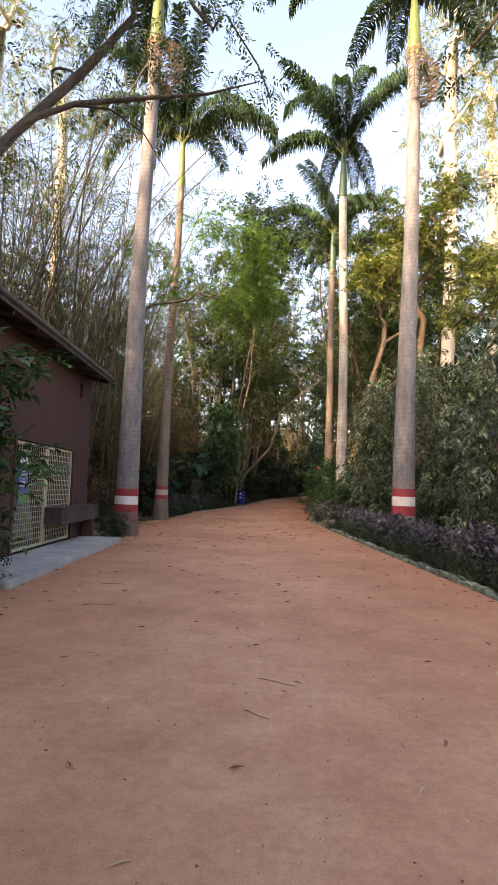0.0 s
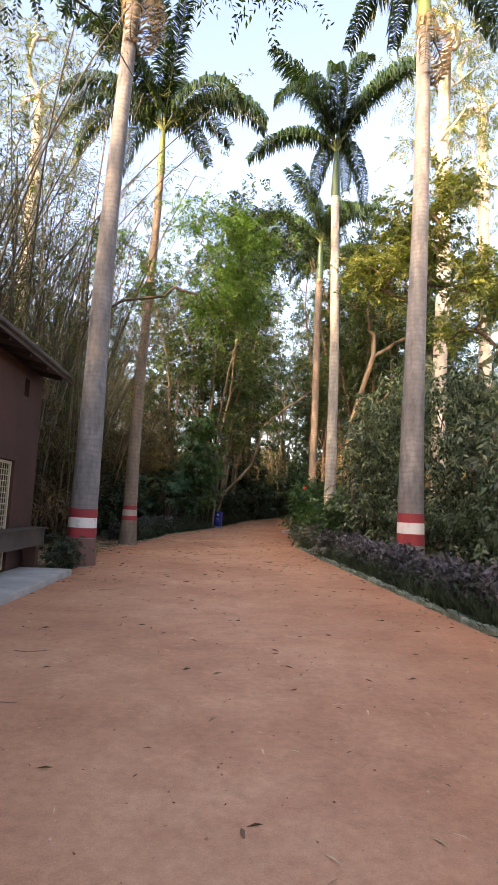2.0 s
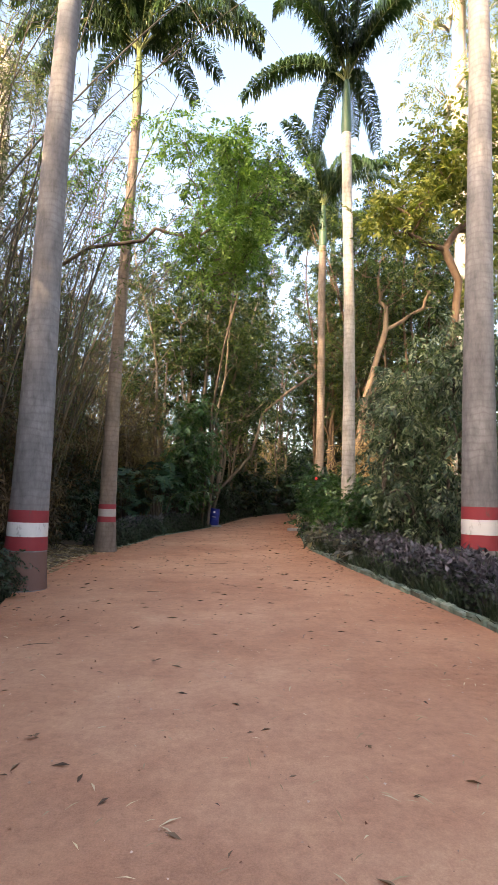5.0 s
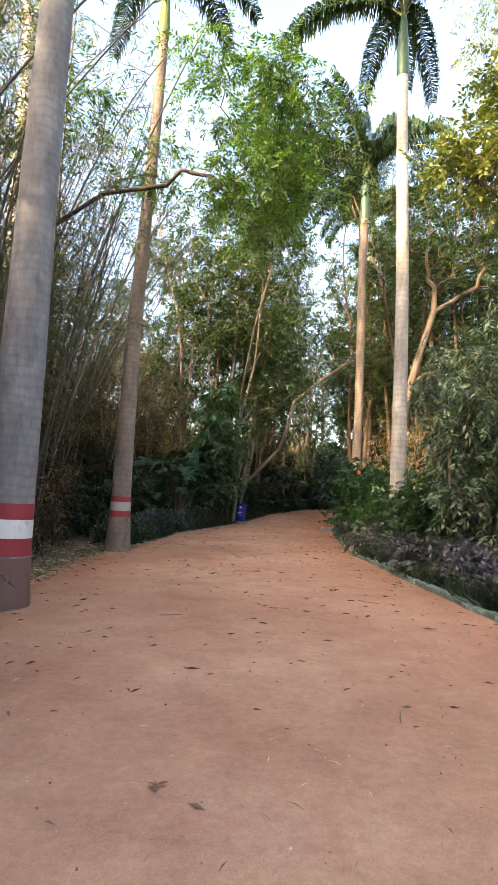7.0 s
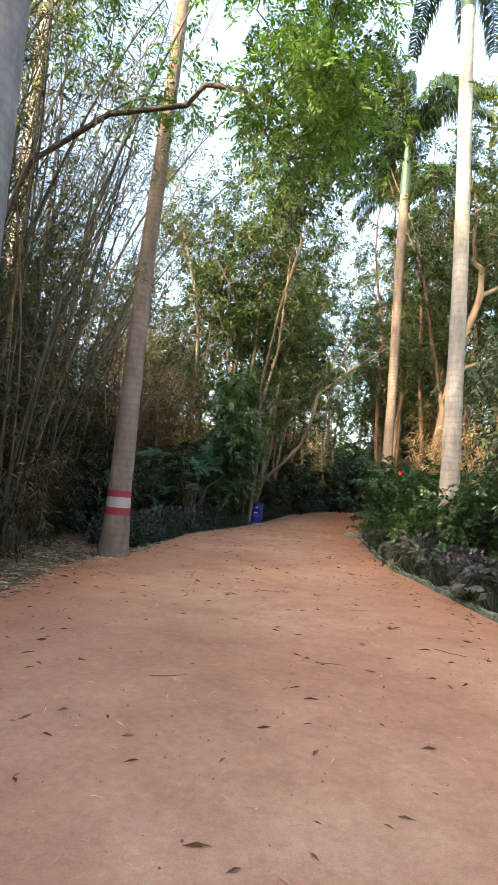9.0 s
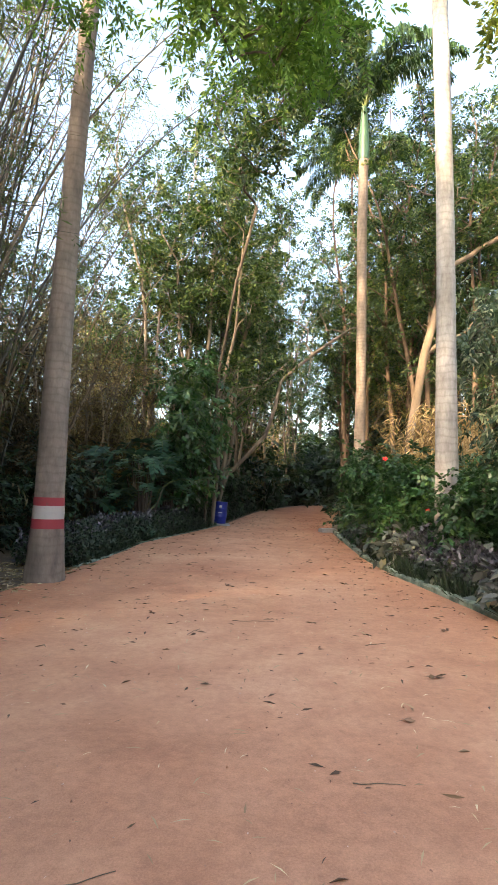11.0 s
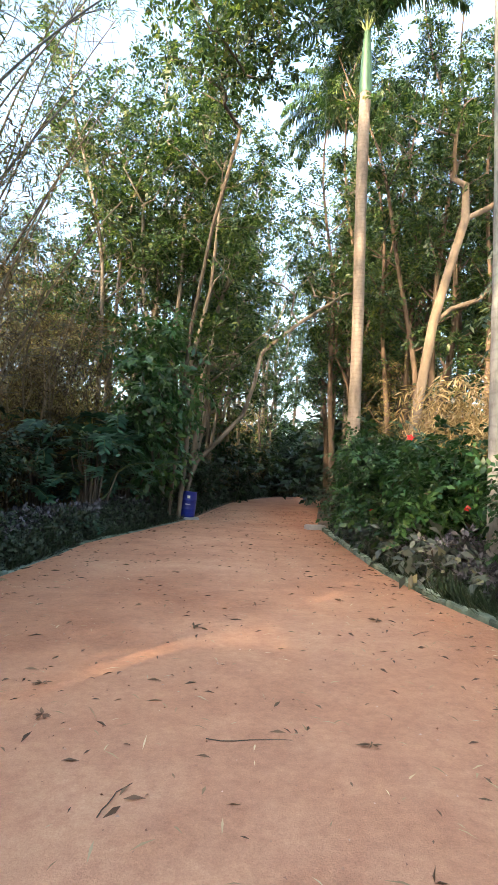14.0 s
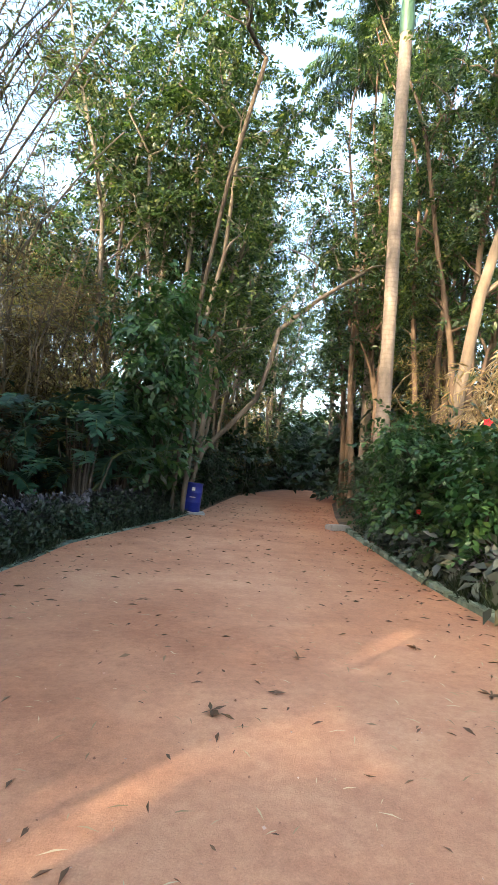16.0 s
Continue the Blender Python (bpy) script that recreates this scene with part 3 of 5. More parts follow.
part("front_wall", box(SX - SW, SX, DY0, DY1, DZ1, 4.05), M_MAROON, shed)
part("end_wall", box(-7.0, SX - SW - 0.002, SY1 - SW, SY1 - 0.002, -0.1, 4.05), M_MAROON, shed)
part("end_wall", box(-7.0, SX - SW - 0.002, SY0 + 0.002, SY0 + SW, -0.1, 4.05), M_MAROON, shed)
# back wall and floor coloured dark for the shade behind the gate
part("back_wall", box(-7.2, -7.002, SY0, SY1, -0.1, 4.05), M_SHED_SHADE, shed)
part("floor_slab", box(-6.99, SX - 0.003, SY0 + SW, SY1 - SW, -0.1, 0.1), M_SHED_SHADE, shed)


def roof_sheet():
    """Corrugated sheet that falls towards the path, with its edge turned down."""
    n = 100
    ys = np.linspace(SY0 - 0.55, SY1 + 0.12, n)
    wave = 0.018 * np.sin(ys * 2 * np.pi / 0.16)
    rows = [(-3.52, 4.05), (-3.53, 4.14), (-4.3, 4.30), (-7.4, 4.92), (-7.4, 4.82), (-4.3, 4.20)]
    v = np.array([(x, y, z + w) for y, w in zip(ys, wave) for x, z in rows])
    m = len(rows)
    i = np.arange(n - 1)[:, None] * m
    j = np.arange(m)[None, :]
    k = (j + 1) % m
    return v, np.stack([i + j, i + k, i + m + k, i + m + j], -1).reshape(-1, 4)


part("roof", roof_sheet(), M_ROOF, shed, "dark weathered sheet roof")
part("fascia", box(-3.60, -3.555, SY0 - 0.5, SY1 + 0.1, 3.98, 4.12), M_ROOF, shed)
for yy in np.arange(SY0 - 0.3, SY1 + 0.1, 0.95):
    bm = box(-5.0, -3.61, yy, yy + 0.07, 4.03, 4.13)
    bmesh.ops.rotate(bm, verts=bm.verts, cent=(-4.1, yy, 4.08), matrix=Matrix.Rotation(radians(11), 3, "Y"))
    part("rafter", bm, M_ROOF, shed)
frame_bm = bmesh.new()
add_box(frame_bm, SX - 0.12, SX + 0.03, DY0 - 0.09, DY1 + 0.09, DZ1 + 0.001, DZ1 + 0.10)
add_box(frame_bm, SX - 0.12, SX + 0.03, DY1 + 0.001, DY1 + 0.09, DZ0, DZ1)
add_box(frame_bm, SX - 0.12, SX + 0.03, DY0 - 0.09, DY0 - 0.001, DZ0, DZ1)
part("door_frame", frame_bm, M_MAROON, shed)
for n, (a, b) in enumerate(((DY0 + 0.02, 11.33), (11.37, DY1 - 0.02))):
    leaf = new("gate_leaf")
    leaf.parent = shed
    part("gate_frame", (lambda g: (add_box(g, SX - 0.06, SX - 0.02, a, a + 0.05, DZ0 + 0.03, DZ1 - 0.02), add_box(g, SX - 0.06, SX - 0.02, b - 0.05, b, DZ0 + 0.03, DZ1 - 0.02),
                        add_box(g, SX - 0.06, SX - 0.02, a + 0.05, b - 0.05, DZ0 + 0.03, DZ0 + 0.08), add_box(g, SX - 0.06, SX - 0.02, a + 0.05, b - 0.05, DZ1 - 0.07, DZ1 - 0.02), g)[-1])(bmesh.new()), M_CREAM, leaf)
    upright = mesh_of("gate_bar", *tube([(0, 0, 0), (0, 0, DZ1 - DZ0 - 0.15)], [0.008, 0.008], 6))
    upright.materials.append(M_CREAM)
    cross = mesh_of("gate_bar", *tube([(0, 0, 0), (0, b - a - 0.1, 0)], [0.008, 0.008], 6))
    cross.materials.append(M_CREAM)
    for yy in np.arange(a + 0.13, b - 0.07, 0.105):
        part("gate_bar", upright, None, leaf, at=pose(SX - 0.04, yy, DZ0 + 0.08))
    for zz in np.arange(DZ0 + 0.18, DZ1 - 0.1, 0.105):
        part("gate_bar", cross, None, leaf, at=pose(SX - 0.05, a + 0.05, zz))
# dusty sheets leaning inside
sheet = thing("metal_sheet", pose(-4.75, 11.9, 0.1), "grey metal sheet leaning inside the shed", "sheet")
part("sheet_panel", box(-0.02, 0.02, -0.55, 0.55, 0, 1.75, 0.004), M_TIN, sheet, at=pose(0, 0, 0, 0, -8, 0))
slab = part("entrance_slab", box(-4.09, -3.06, 7.3, 13.75, -0.1, 0.12, 0.02), M_CONCRETE)
tagged(slab, "grey concrete entrance slab in front of the shed gate", "slab", kind="structure")
trough = thing("wash_trough", pose(-3.92, 12.65, 0.0), "dark weathered concrete trough fixed to the shed wall", "trough")
bm = bmesh.new()
for b6 in ((-0.17, 0.17, -1.35, 1.4, 0.55, 0.6), (-0.17, -0.13, -1.35, 1.4, 0.601, 0.86), (0.13, 0.17, -1.35, 1.4, 0.601, 0.86), (-0.129, 0.129, -1.35, -1.31, 0.601, 0.86), (-0.129, 0.129, 1.36, 1.4, 0.601, 0.86)):
    add_box(bm, *b6)
part("basin", bm, M_ROOF, trough)
part("rim", box(-0.175, 0.20, -1.37, 1.55, 0.862, 0.895, 0.008), M_ROOF, trough)
part("pier", box(-0.13, 0.13, 1.05, 1.25, 0.1, 0.549, 0.01), M_MAROON, trough)
poster = thing("poster", pose(-4.03, 9.95, 0.0), "blue, white and green notice hung on the gate post", "poster")
part("board", box(-0.012, 0.012, -0.2, 0.2, 1.0, 1.95, 0.003), M_SIGNBLUE, poster)
part("heading", box(0.0122, 0.016, -0.19, 0.19, 1.68, 1.93), M_SIGNWHITE, poster)
part("footer", box(0.0122, 0.016, -0.19, 0.19, 1.02, 1.2), M_SIGNGREEN, poster)
for i in range(5):
    part("line_of_text", box(0.0122, 0.0155, -0.15, 0.12 - 0.03 * (i % 3), 1.32 + 0.065 * i, 1.345 + 0.065 * i), M_SIGNWHITE, poster)

# ---- drum bin ----
bin_ = thing("litter_bin", pose(-0.50, 36.6, float(ground_z(36.7)) + 0.05, 0, 4, 0), "blue plastic drum litter bin on a stone at the path edge", "bin")
zs = np.array([0, 0.02, 0.27, 0.29, 0.31, 0.58, 0.60, 0.62, 0.86, 0.88, 0.90])
rs = np.array([0.27, 0.285, 0.295, 0.307, 0.295, 0.295, 0.307, 0.295, 0.285, 0.298, 0.285])
outer = tube(np.stack([0 * zs, 0 * zs, zs], 1), rs, 28)
inner = tube(np.stack([0 * zs[::-1], 0 * zs[::-1], np.maximum(zs[::-1], 0.03)], 1), rs[::-1] - 0.012, 28)
part("drum", join([outer, inner]), M_BLUE, bin_, smooth=True)
bm = bmesh.new()
bmesh.ops.create_circle(bm, cap_ends=True, segments=28, radius=0.28)
part("bottom", bm, M_BLUE, bin_, at=pose(0, 0, 0.035))
part("printed_mark", box(-0.05, 0.05, -0.302, -0.297, 0.66, 0.76, 0.002), M_SIGNWHITE, bin_, "white printed mark")
part("printed_mark", box(-0.09, 0.09, -0.300, -0.296, 0.44, 0.47), M_SIGNWHITE, bin_)
stone = part("stone_slab", box(-0.35, 0.45, -0.5, 0.35, -0.06, 0.045, 0.025), M_CONCRETE, at=pose(-0.5, 36.6, float(ground_z(36.6)) + 0.003))
tagged(stone, "flat grey stone under the blue bin", "stone")
stone = part("stone_slab", box(-0.3, 0.3, -0.22, 0.22, -0.06, 0.14, 0.03), M_CONCRETE, at=pose(3.62, 34.3, float(ground_z(34.3)) + 0.003, 0, 0, 12))
tagged(stone, "pale stone block ending the kerb", "stone")


# ---- hedges and grasses ----
def bed(name, label, category, y0, y1, x_of, mat, count, length, width, top, seed, stems=None):
    rng = np.random.default_rng(seed)
    y = rng.uniform(y0, y1, count)
    u = rng.uniform(0, 1, count) ** 0.8
    a = rng.uniform(0, 1, count)
    lo, hi = x_of(y)
    x = lo + (hi - lo) * a
    bulge = np.array([0.75 + 0.35 * noise.noise(Vector((xx * 1.1, yy * 1.1, seed))) + 0.2 * noise.noise(Vector((xx * 4, yy * 4, seed))) for xx, yy in zip(x, y)])
    rim = np.sqrt(np.clip(1 - (2 * a - 1) ** 4, 0.05, 1))
    z = ground_z(y) + 0.03 + top * bulge * rim * u
    d = rng.normal(0, 0.7, (count, 3)) + np.array([0, 0, 0.5])
    n = rng.normal(0, 0.4, (count, 3)) + np.array([0, -0.2, 1])
    s = rng.uniform(0.6, 1.3, count)
    ob = part(name, leaf_quads(np.stack([x, y, z], 1), d, n, length * s, width * s), mat)
    return tagged(ob, label, category, kind="stuff")


bed("purple_hedge", "low hedge of dusky purple leaves along the kerb", "hedge", 3, 27.5, lambda y: (right_edge(y) + 0.32, right_edge(y) + 1.25), M_LEAF_PURPLE, 30000, 0.115, 0.06, 0.9, 11)
bed("hedge_underleaf", "dark green leaves inside the low hedge", "hedge", 3, 34, lambda y: (right_edge(y) + 0.2, right_edge(y) + 1.15), M_LEAF_HEDGE, 30000, 0.085, 0.042, 0.6, 12)
bed("purple_hedge", "low clipped hedge of dark green and purple leaves", "hedge", 24.3, 35.3, lambda y: (left_edge(y) - 1.15, left_edge(y) - 0.08), M_LEAF_HEDGE, 24000, 0.09, 0.05, 0.85, 13)
bed("purple_hedge", "purple-tinged hedge tops beside the path", "hedge", 24.3, 35, lambda y: (left_edge(y) - 1.2, left_edge(y) - 0.3), M_LEAF_PURPLE, 12000, 0.11, 0.06, 0.95, 14)
bed("hedge", "low dark hedge lining the far bend", "hedge", 37.5, 62, lambda y: (left_edge(y) - 1.3, left_edge(y) - 0.15), M_LEAF_HEDGE, 12000, 0.12, 0.07, 0.6, 15)


def grass_strip(name, label, y0, y1, x_of, count, height, seed, mat=M_GRASS):
    rng = np.random.default_rng(seed)
    y = rng.uniform(y0, y1, count)
    x = x_of(y) + rng.normal(0, 0.07, count)
    keep = np.array([noise.noise(Vector((0.0, yy * 0.9, seed))) > -0.15 for yy in y])
    x, y = x[keep], y[keep]
    m = len(x)
    p = np.stack([x, y, ground_z(y)], 1)
    d = rng.normal(0, 0.55, (m, 3)) + np.array([0, 0, 1.0])
    ob = part(name, leaf_quads(p, d, rng.normal(0, 1, (m, 3)), height * rng.uniform(0.5, 1.2, m), 0.02, 0.0), mat)
    return tagged(ob, label, "grass", kind="stuff")


grass_strip("edging_grass", "dark strappy grass tufts behind the kerb stones", 3, 28, lambda y: right_edge(y) + 0.25, 12000, 0.36, 21)
grass_strip("edging_grass", "grass tufts along the hedge foot", 24.5, 36, lambda y: left_edge(y) - 0.2, 5000, 0.22, 22)


# ---- shrubs and trees ----
def shrub(name, label, category, at, spec, mat, bark, seed, twigs, leaflets, twig_len, length, width, radius=0.35, droop=0.3, stems=5, group="", r_max=0.05, out=0.5, side=0.9):
    """A many-stemmed bush: wood and foliage."""
    rng = np.random.default_rng(seed)
    base = thing(name, at, label, category, group)
    c = lobes(rng, spec)
    mid = c.mean(0)
    woods = []
    groups = np.array_split(c[np.argsort(np.arctan2(c[:, 1] - mid[1], c[:, 0] - mid[0]))], stems)
    for g in groups:
        gm = g.mean(0)
        foot = np.array([mid[0] * 0.2 + gm[0] * 0.25, mid[1] * 0.2 + gm[1] * 0.25, -0.1])
        woods.append(limbs(rng, [foot, foot + (gm - foot) * 0.25 + [0, 0, 0.1], foot + (gm - foot) * 0.5], g, 0.006, r_max, 0.05, 5))
    part("wood", join(woods), bark, base, smooth=True)
    part("foliage", sprays(rng, c, radius, twigs, leaflets, twig_len, length, width, droop, 0.8, out, side), mat, base)
    return base


def tree(name, label, at, trunk, spec, mat, bark, seed, twigs, leaflets, twig_len, length, width, radius=0.6, droop=0.25, r_tip=0.012, r_max=0.2, wiggle=0.15, category="tree", group="", power=2.3):
    rng = np.random.default_rng(seed)
    base = thing(name, at, label, category, group)
    c = lobes(rng, spec)
    part("trunk", limbs(rng, trunk, c, r_tip, r_max, wiggle, 5, power), bark, base, smooth=True)
    part("crown", sprays(rng, c, radius, twigs, leaflets, twig_len, length, width, droop), mat, base)
    return base


def gpose(x, y, turn=0, drop=0.0):
    return pose(x, y, float(ground_z(y)) - drop, 0, 0, turn)


# grey-green leafy shrubs behind the purple hedge
big_shrub = dict(name="shrub", label="tall grey-green leafy shrub with arching stems", category="shrub", mat=M_LEAF_SHRUB, bark=M_BARK, twigs=6, leaflets=8, twig_len=0.3, length=0.19, width=0.065, radius=0.36, droop=0.75, group="shrubs behind the hedge")
s1 = shrub(at=gpose(5.3, 20.3), spec=[(0, 0, 1.4, 1.5, 1.4, 1.2, 70), (-0.5, 0.2, 3.2, 1.3, 1.3, 1.3, 70), (0.3, 0.3, 4.9, 1.2, 1.2, 1.0, 46), (0.6, 0.2, 6.2, 0.9, 0.9, 0.7, 20)], seed=31, **big_shrub)
s2 = shrub(at=gpose(7.2, 17.2), spec=[(0, 0, 1.3, 1.7, 1.5, 1.2, 75), (0.4, 0, 3.2, 1.6, 1.5, 1.4, 70), (0.2, 0, 5.0, 1.2, 1.2, 0.9, 30)], seed=32, **big_shrub)
for x, y, turn in ((6.3, 12.6, 70), (8.6, 19.5, 140), (6.6, 22.6, 200), (8.4, 9.5, 10), (6.4, 17.6, 300)):
    copy_thing(s2, gpose(x, y, turn))
copy_thing(s1, gpose(6.3, 25.3, 100))
copy_thing(s1, gpose(9.5, 14.5, 220))

# flowering shrubs at the bend
hib = dict(name="hibiscus_shrub", category="shrub", mat=M_LEAF_HIB, bark=M_BARK, twigs=8, leaflets=9, twig_len=0.36, length=0.15, width=0.085, radius=0.4, droop=0.35, group="hibiscus at the bend")
h1 = shrub(label="dense dark green hibiscus shrub with red flowers", at=gpose(4.5, 26.9), spec=[(0, 0, 0.9, 1.25, 1.2, 0.8, 60), (0.1, 0, 1.9, 1.25, 1.2, 0.75, 60)], seed=41, **hib)
h2 = shrub(label="dark green hibiscus shrub leaning over the kerb", at=gpose(4.5, 29.8), spec=[(0, 0, 1.0, 1.2, 1.5, 0.9, 60), (-0.2, 0.2, 2.1, 1.2, 1.4, 0.8, 60)], seed=42, **hib)
h4 = copy_thing(h1, gpose(4.55, 23.3, 150) @ Matrix.Scale(0.82, 4))
h3 = shrub(label="dark leafy shrub beside the far kerb", at=gpose(5.3, 33.0), spec=[(0, 0, 1.0, 1.2, 1.4, 0.9, 50), (0, 0.2, 2.1, 1.1, 1.3, 0.8, 45)], seed=43, **hib)


def flower(parent, at, size=0.09):
    """Five broad red petals round a yellow pistil."""
    rng = np.random.default_rng(4)
    a = np.arange(5) * 2 * np.pi / 5
    d = np.stack([np.cos(a), np.sin(a), 0.35 + 0 * a], 1)
    fl = part("flower", leaf_quads(np.zeros((5, 3)), d, np.tile([0, 0, 1.0], (5, 1)), size, size * 0.95, 0.1), M_PETAL, parent, "open red hibiscus flower", at=at)
    part("pistil", tube([(0, 0, 0), (0, 0, size * 0.5), (0.005, 0, size * 0.9)], [0.006, 0.005, 0.003], 5), M_LEAF_YELLOW, fl)


for x, y, z in ((-1.2, -0.8, 2.45), (-0.3, -1.15, 1.25)):
    flower(h1, pose(x, y, z, 60, 0, -20), 0.075)
flower(h2, pose(-0.9, -0.9, 1.0, 70, 0, 0), 0.06)

# low broad-leaved plants in front of the hibiscus
M_LEAF_CROTON = leaf_material("grey_purple_broad_leaf", [(0, (0.04, 0.055, 0.05)), (0.5, (0.10, 0.12, 0.115)), (0.85, (0.17, 0.175, 0.18)), (1, (0.30, 0.28, 0.16))], 0.2, 0.4)
lp = shrub("low_plant", "low plant with broad grey-purple and cream leaves", "plant", gpose(3.72, 22.2), [(0, 0, 0.42, 0.3, 0.34, 0.32, 16)], M_LEAF_CROTON, M_BARK, 45, 4, 5, 0.16, 0.2, 0.095, 0.16, 0.35, 3, "broad-leaved plants by the kerb", 0.012)
for i in range(11):
    rr = np.random.default_rng(460 + i)
    y = 20.3 + 1.15 * i
    copy_thing(lp, gpose(float(right_edge(y)) + rr.uniform(0.4, 0.65), y, rr.uniform(0, 360)) @ Matrix.Scale(rr.uniform(0.8, 1.3), 4))

# tan dry grass thicket beyond the shrubs
tan = thing("dry_grass_clump", gpose(8.6, 33.5), "tall clump of sunlit tan dry grass and leaves", "dry grass")
rng = np.random.default_rng(51)
c = lobes(rng, [(0, 0, 1.5, 2.6, 1.8, 1.5, 120), (0.4, 0, 3.0, 2.2, 1.6, 1.1, 70)])
part("dry_foliage", sprays(rng, c, 0.6, 8, 8, 0.6, 0.28, 0.04, 0.7), M_TANGRASS, tan)
part("stalk_tangle", join([tube([(x, y, 0), (x * 1.1, y * 1.1, 1.5), (x * 1.3 + 0.2, y * 1.2, 3.2)], [0.015, 0.012, 0.006], 4) for x, y in rng.normal(0, 1.1, (40, 2))]), M_BAMBOO_DRY, tan)
copy_thing(tan, gpose(12.5, 31.0, 80))
copy_thing(tan, gpose(7.9, 30.4, 200) @ Matrix.Scale(1.12, 4))

# the pale tree that leans over the tan grass
tree("leaning_tree", "smooth tan-barked tree leaning away from the path", gpose(6.2, 33.4), [(0, 0, -0.2), (0.15, 0, 2.0), (0.4, 0, 4.2), (0.85, 0, 6.8), (1.35, 0, 8.6), (1.9, 0, 10.4)],
     [(3.0, 0.5, 12.6, 2.2, 2.2, 1.4, 26), (4.2, 0, 8.0, 1.6, 1.6, 0.9, 10), (1.2, 0.5, 13.6, 1.8, 1.8, 1.2, 16)], M_LEAF_FOREST, M_TANBARK, 61, 8, 12, 0.5, 0.18, 0.07, 0.5, r_max=0.17, r_tip=0.02, power=3.4)

# forest trees: open crowns on thin, parted trunks
forest = dict(mat=M_LEAF_FOREST, bark=M_GREYBARK, twigs=9, leaflets=11, twig_len=0.6, length=0.21, width=0.085, radius=0.5, group="forest trees")
ta = tree("forest_tree", "tall slender forest tree with open green crown", gpose(0.4, 53.5), [(0, 0, -0.2), (0.1, 0, 2.5), (0.3, 0.1, 5), (0.2, 0.2, 8), (0.5, 0.2, 11)],
          [(0.2, 0, 9, 2.8, 2.5, 2.2, 26), (0.8, 0, 13.5, 3.2, 3, 2.6, 42), (-1.4, 0.5, 16.5, 2.4, 2.4, 1.8, 24), (1.6, 0, 17.5, 2.2, 2.2, 1.6, 22)], seed=71, r_max=0.14, **forest)
tb = tree("forest_tree", "forked forest tree with pale limbs and feathery crown", gpose(-3.8, 38.0), [(0, 0, -0.2), (-0.2, 0, 2), (0.1, 0, 4.5), (-0.1, 0, 7)],
          [(-1.2, 0, 7.5, 2.2, 2.2, 1.8, 22), (0.8, 0, 10.5, 2.6, 2.6, 2.4, 34), (-0.6, 0, 14.5, 2.6, 2.6, 1.8, 28)], seed=72, r_max=0.13, **forest)
tc = tree("forest_tree", "tall dark tree with broad domed crown", gpose(-15.0, 62.0), [(0, 0, -0.2), (0.2, 0, 4), (0.3, 0, 8), (0.2, 0, 12), (0.0, 0, 15)],
          [(0, 0, 13, 4.2, 3.5, 2.2, 46), (0, 0, 17, 4.4, 3.6, 2.6, 70), (0.5, 0, 20.5, 2.8, 2.6, 1.5, 30)], seed=73, r_max=0.2, **dict(forest, mat=M_LEAF_DARK))
# sparser-leaved trees and bushes for the distance and the unseen shade belt added behind
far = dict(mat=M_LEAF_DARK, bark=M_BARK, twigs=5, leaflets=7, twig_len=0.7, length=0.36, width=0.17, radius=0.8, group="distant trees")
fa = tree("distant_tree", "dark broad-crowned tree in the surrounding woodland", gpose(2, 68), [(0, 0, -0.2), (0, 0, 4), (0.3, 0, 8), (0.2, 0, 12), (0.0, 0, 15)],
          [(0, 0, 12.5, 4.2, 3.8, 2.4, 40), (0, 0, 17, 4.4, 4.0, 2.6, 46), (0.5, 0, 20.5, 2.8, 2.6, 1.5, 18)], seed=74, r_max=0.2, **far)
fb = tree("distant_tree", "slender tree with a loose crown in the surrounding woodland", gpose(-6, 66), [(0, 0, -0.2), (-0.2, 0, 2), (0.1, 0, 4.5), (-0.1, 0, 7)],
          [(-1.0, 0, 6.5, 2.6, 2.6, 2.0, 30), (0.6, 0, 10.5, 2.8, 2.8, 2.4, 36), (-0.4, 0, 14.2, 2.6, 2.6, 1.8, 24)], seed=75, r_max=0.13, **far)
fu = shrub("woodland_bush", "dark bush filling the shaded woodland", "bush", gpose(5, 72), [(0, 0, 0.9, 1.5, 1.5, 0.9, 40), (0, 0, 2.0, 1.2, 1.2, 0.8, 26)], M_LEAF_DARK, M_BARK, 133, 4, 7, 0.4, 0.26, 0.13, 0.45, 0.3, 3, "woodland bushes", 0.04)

for ob, x, y, turn in ((ta, 13.0, 37.0, 30), (tb, 9.8, 48.5, 120), (tb, 15.5, 44, 170), (fa, 14, 56, 10), (fa, 17, 52, 200), (tb, 8.9, 53.0, 60), (fb, 16, 64, 75), (fb, 24, 60, 200), (fb, 22, 48, 330), (fa, -18, 58, 120), (fa, 14, 76, 60), (fa, 28, 74, 160)):
    copy_thing(ob, gpose(x, y, turn))

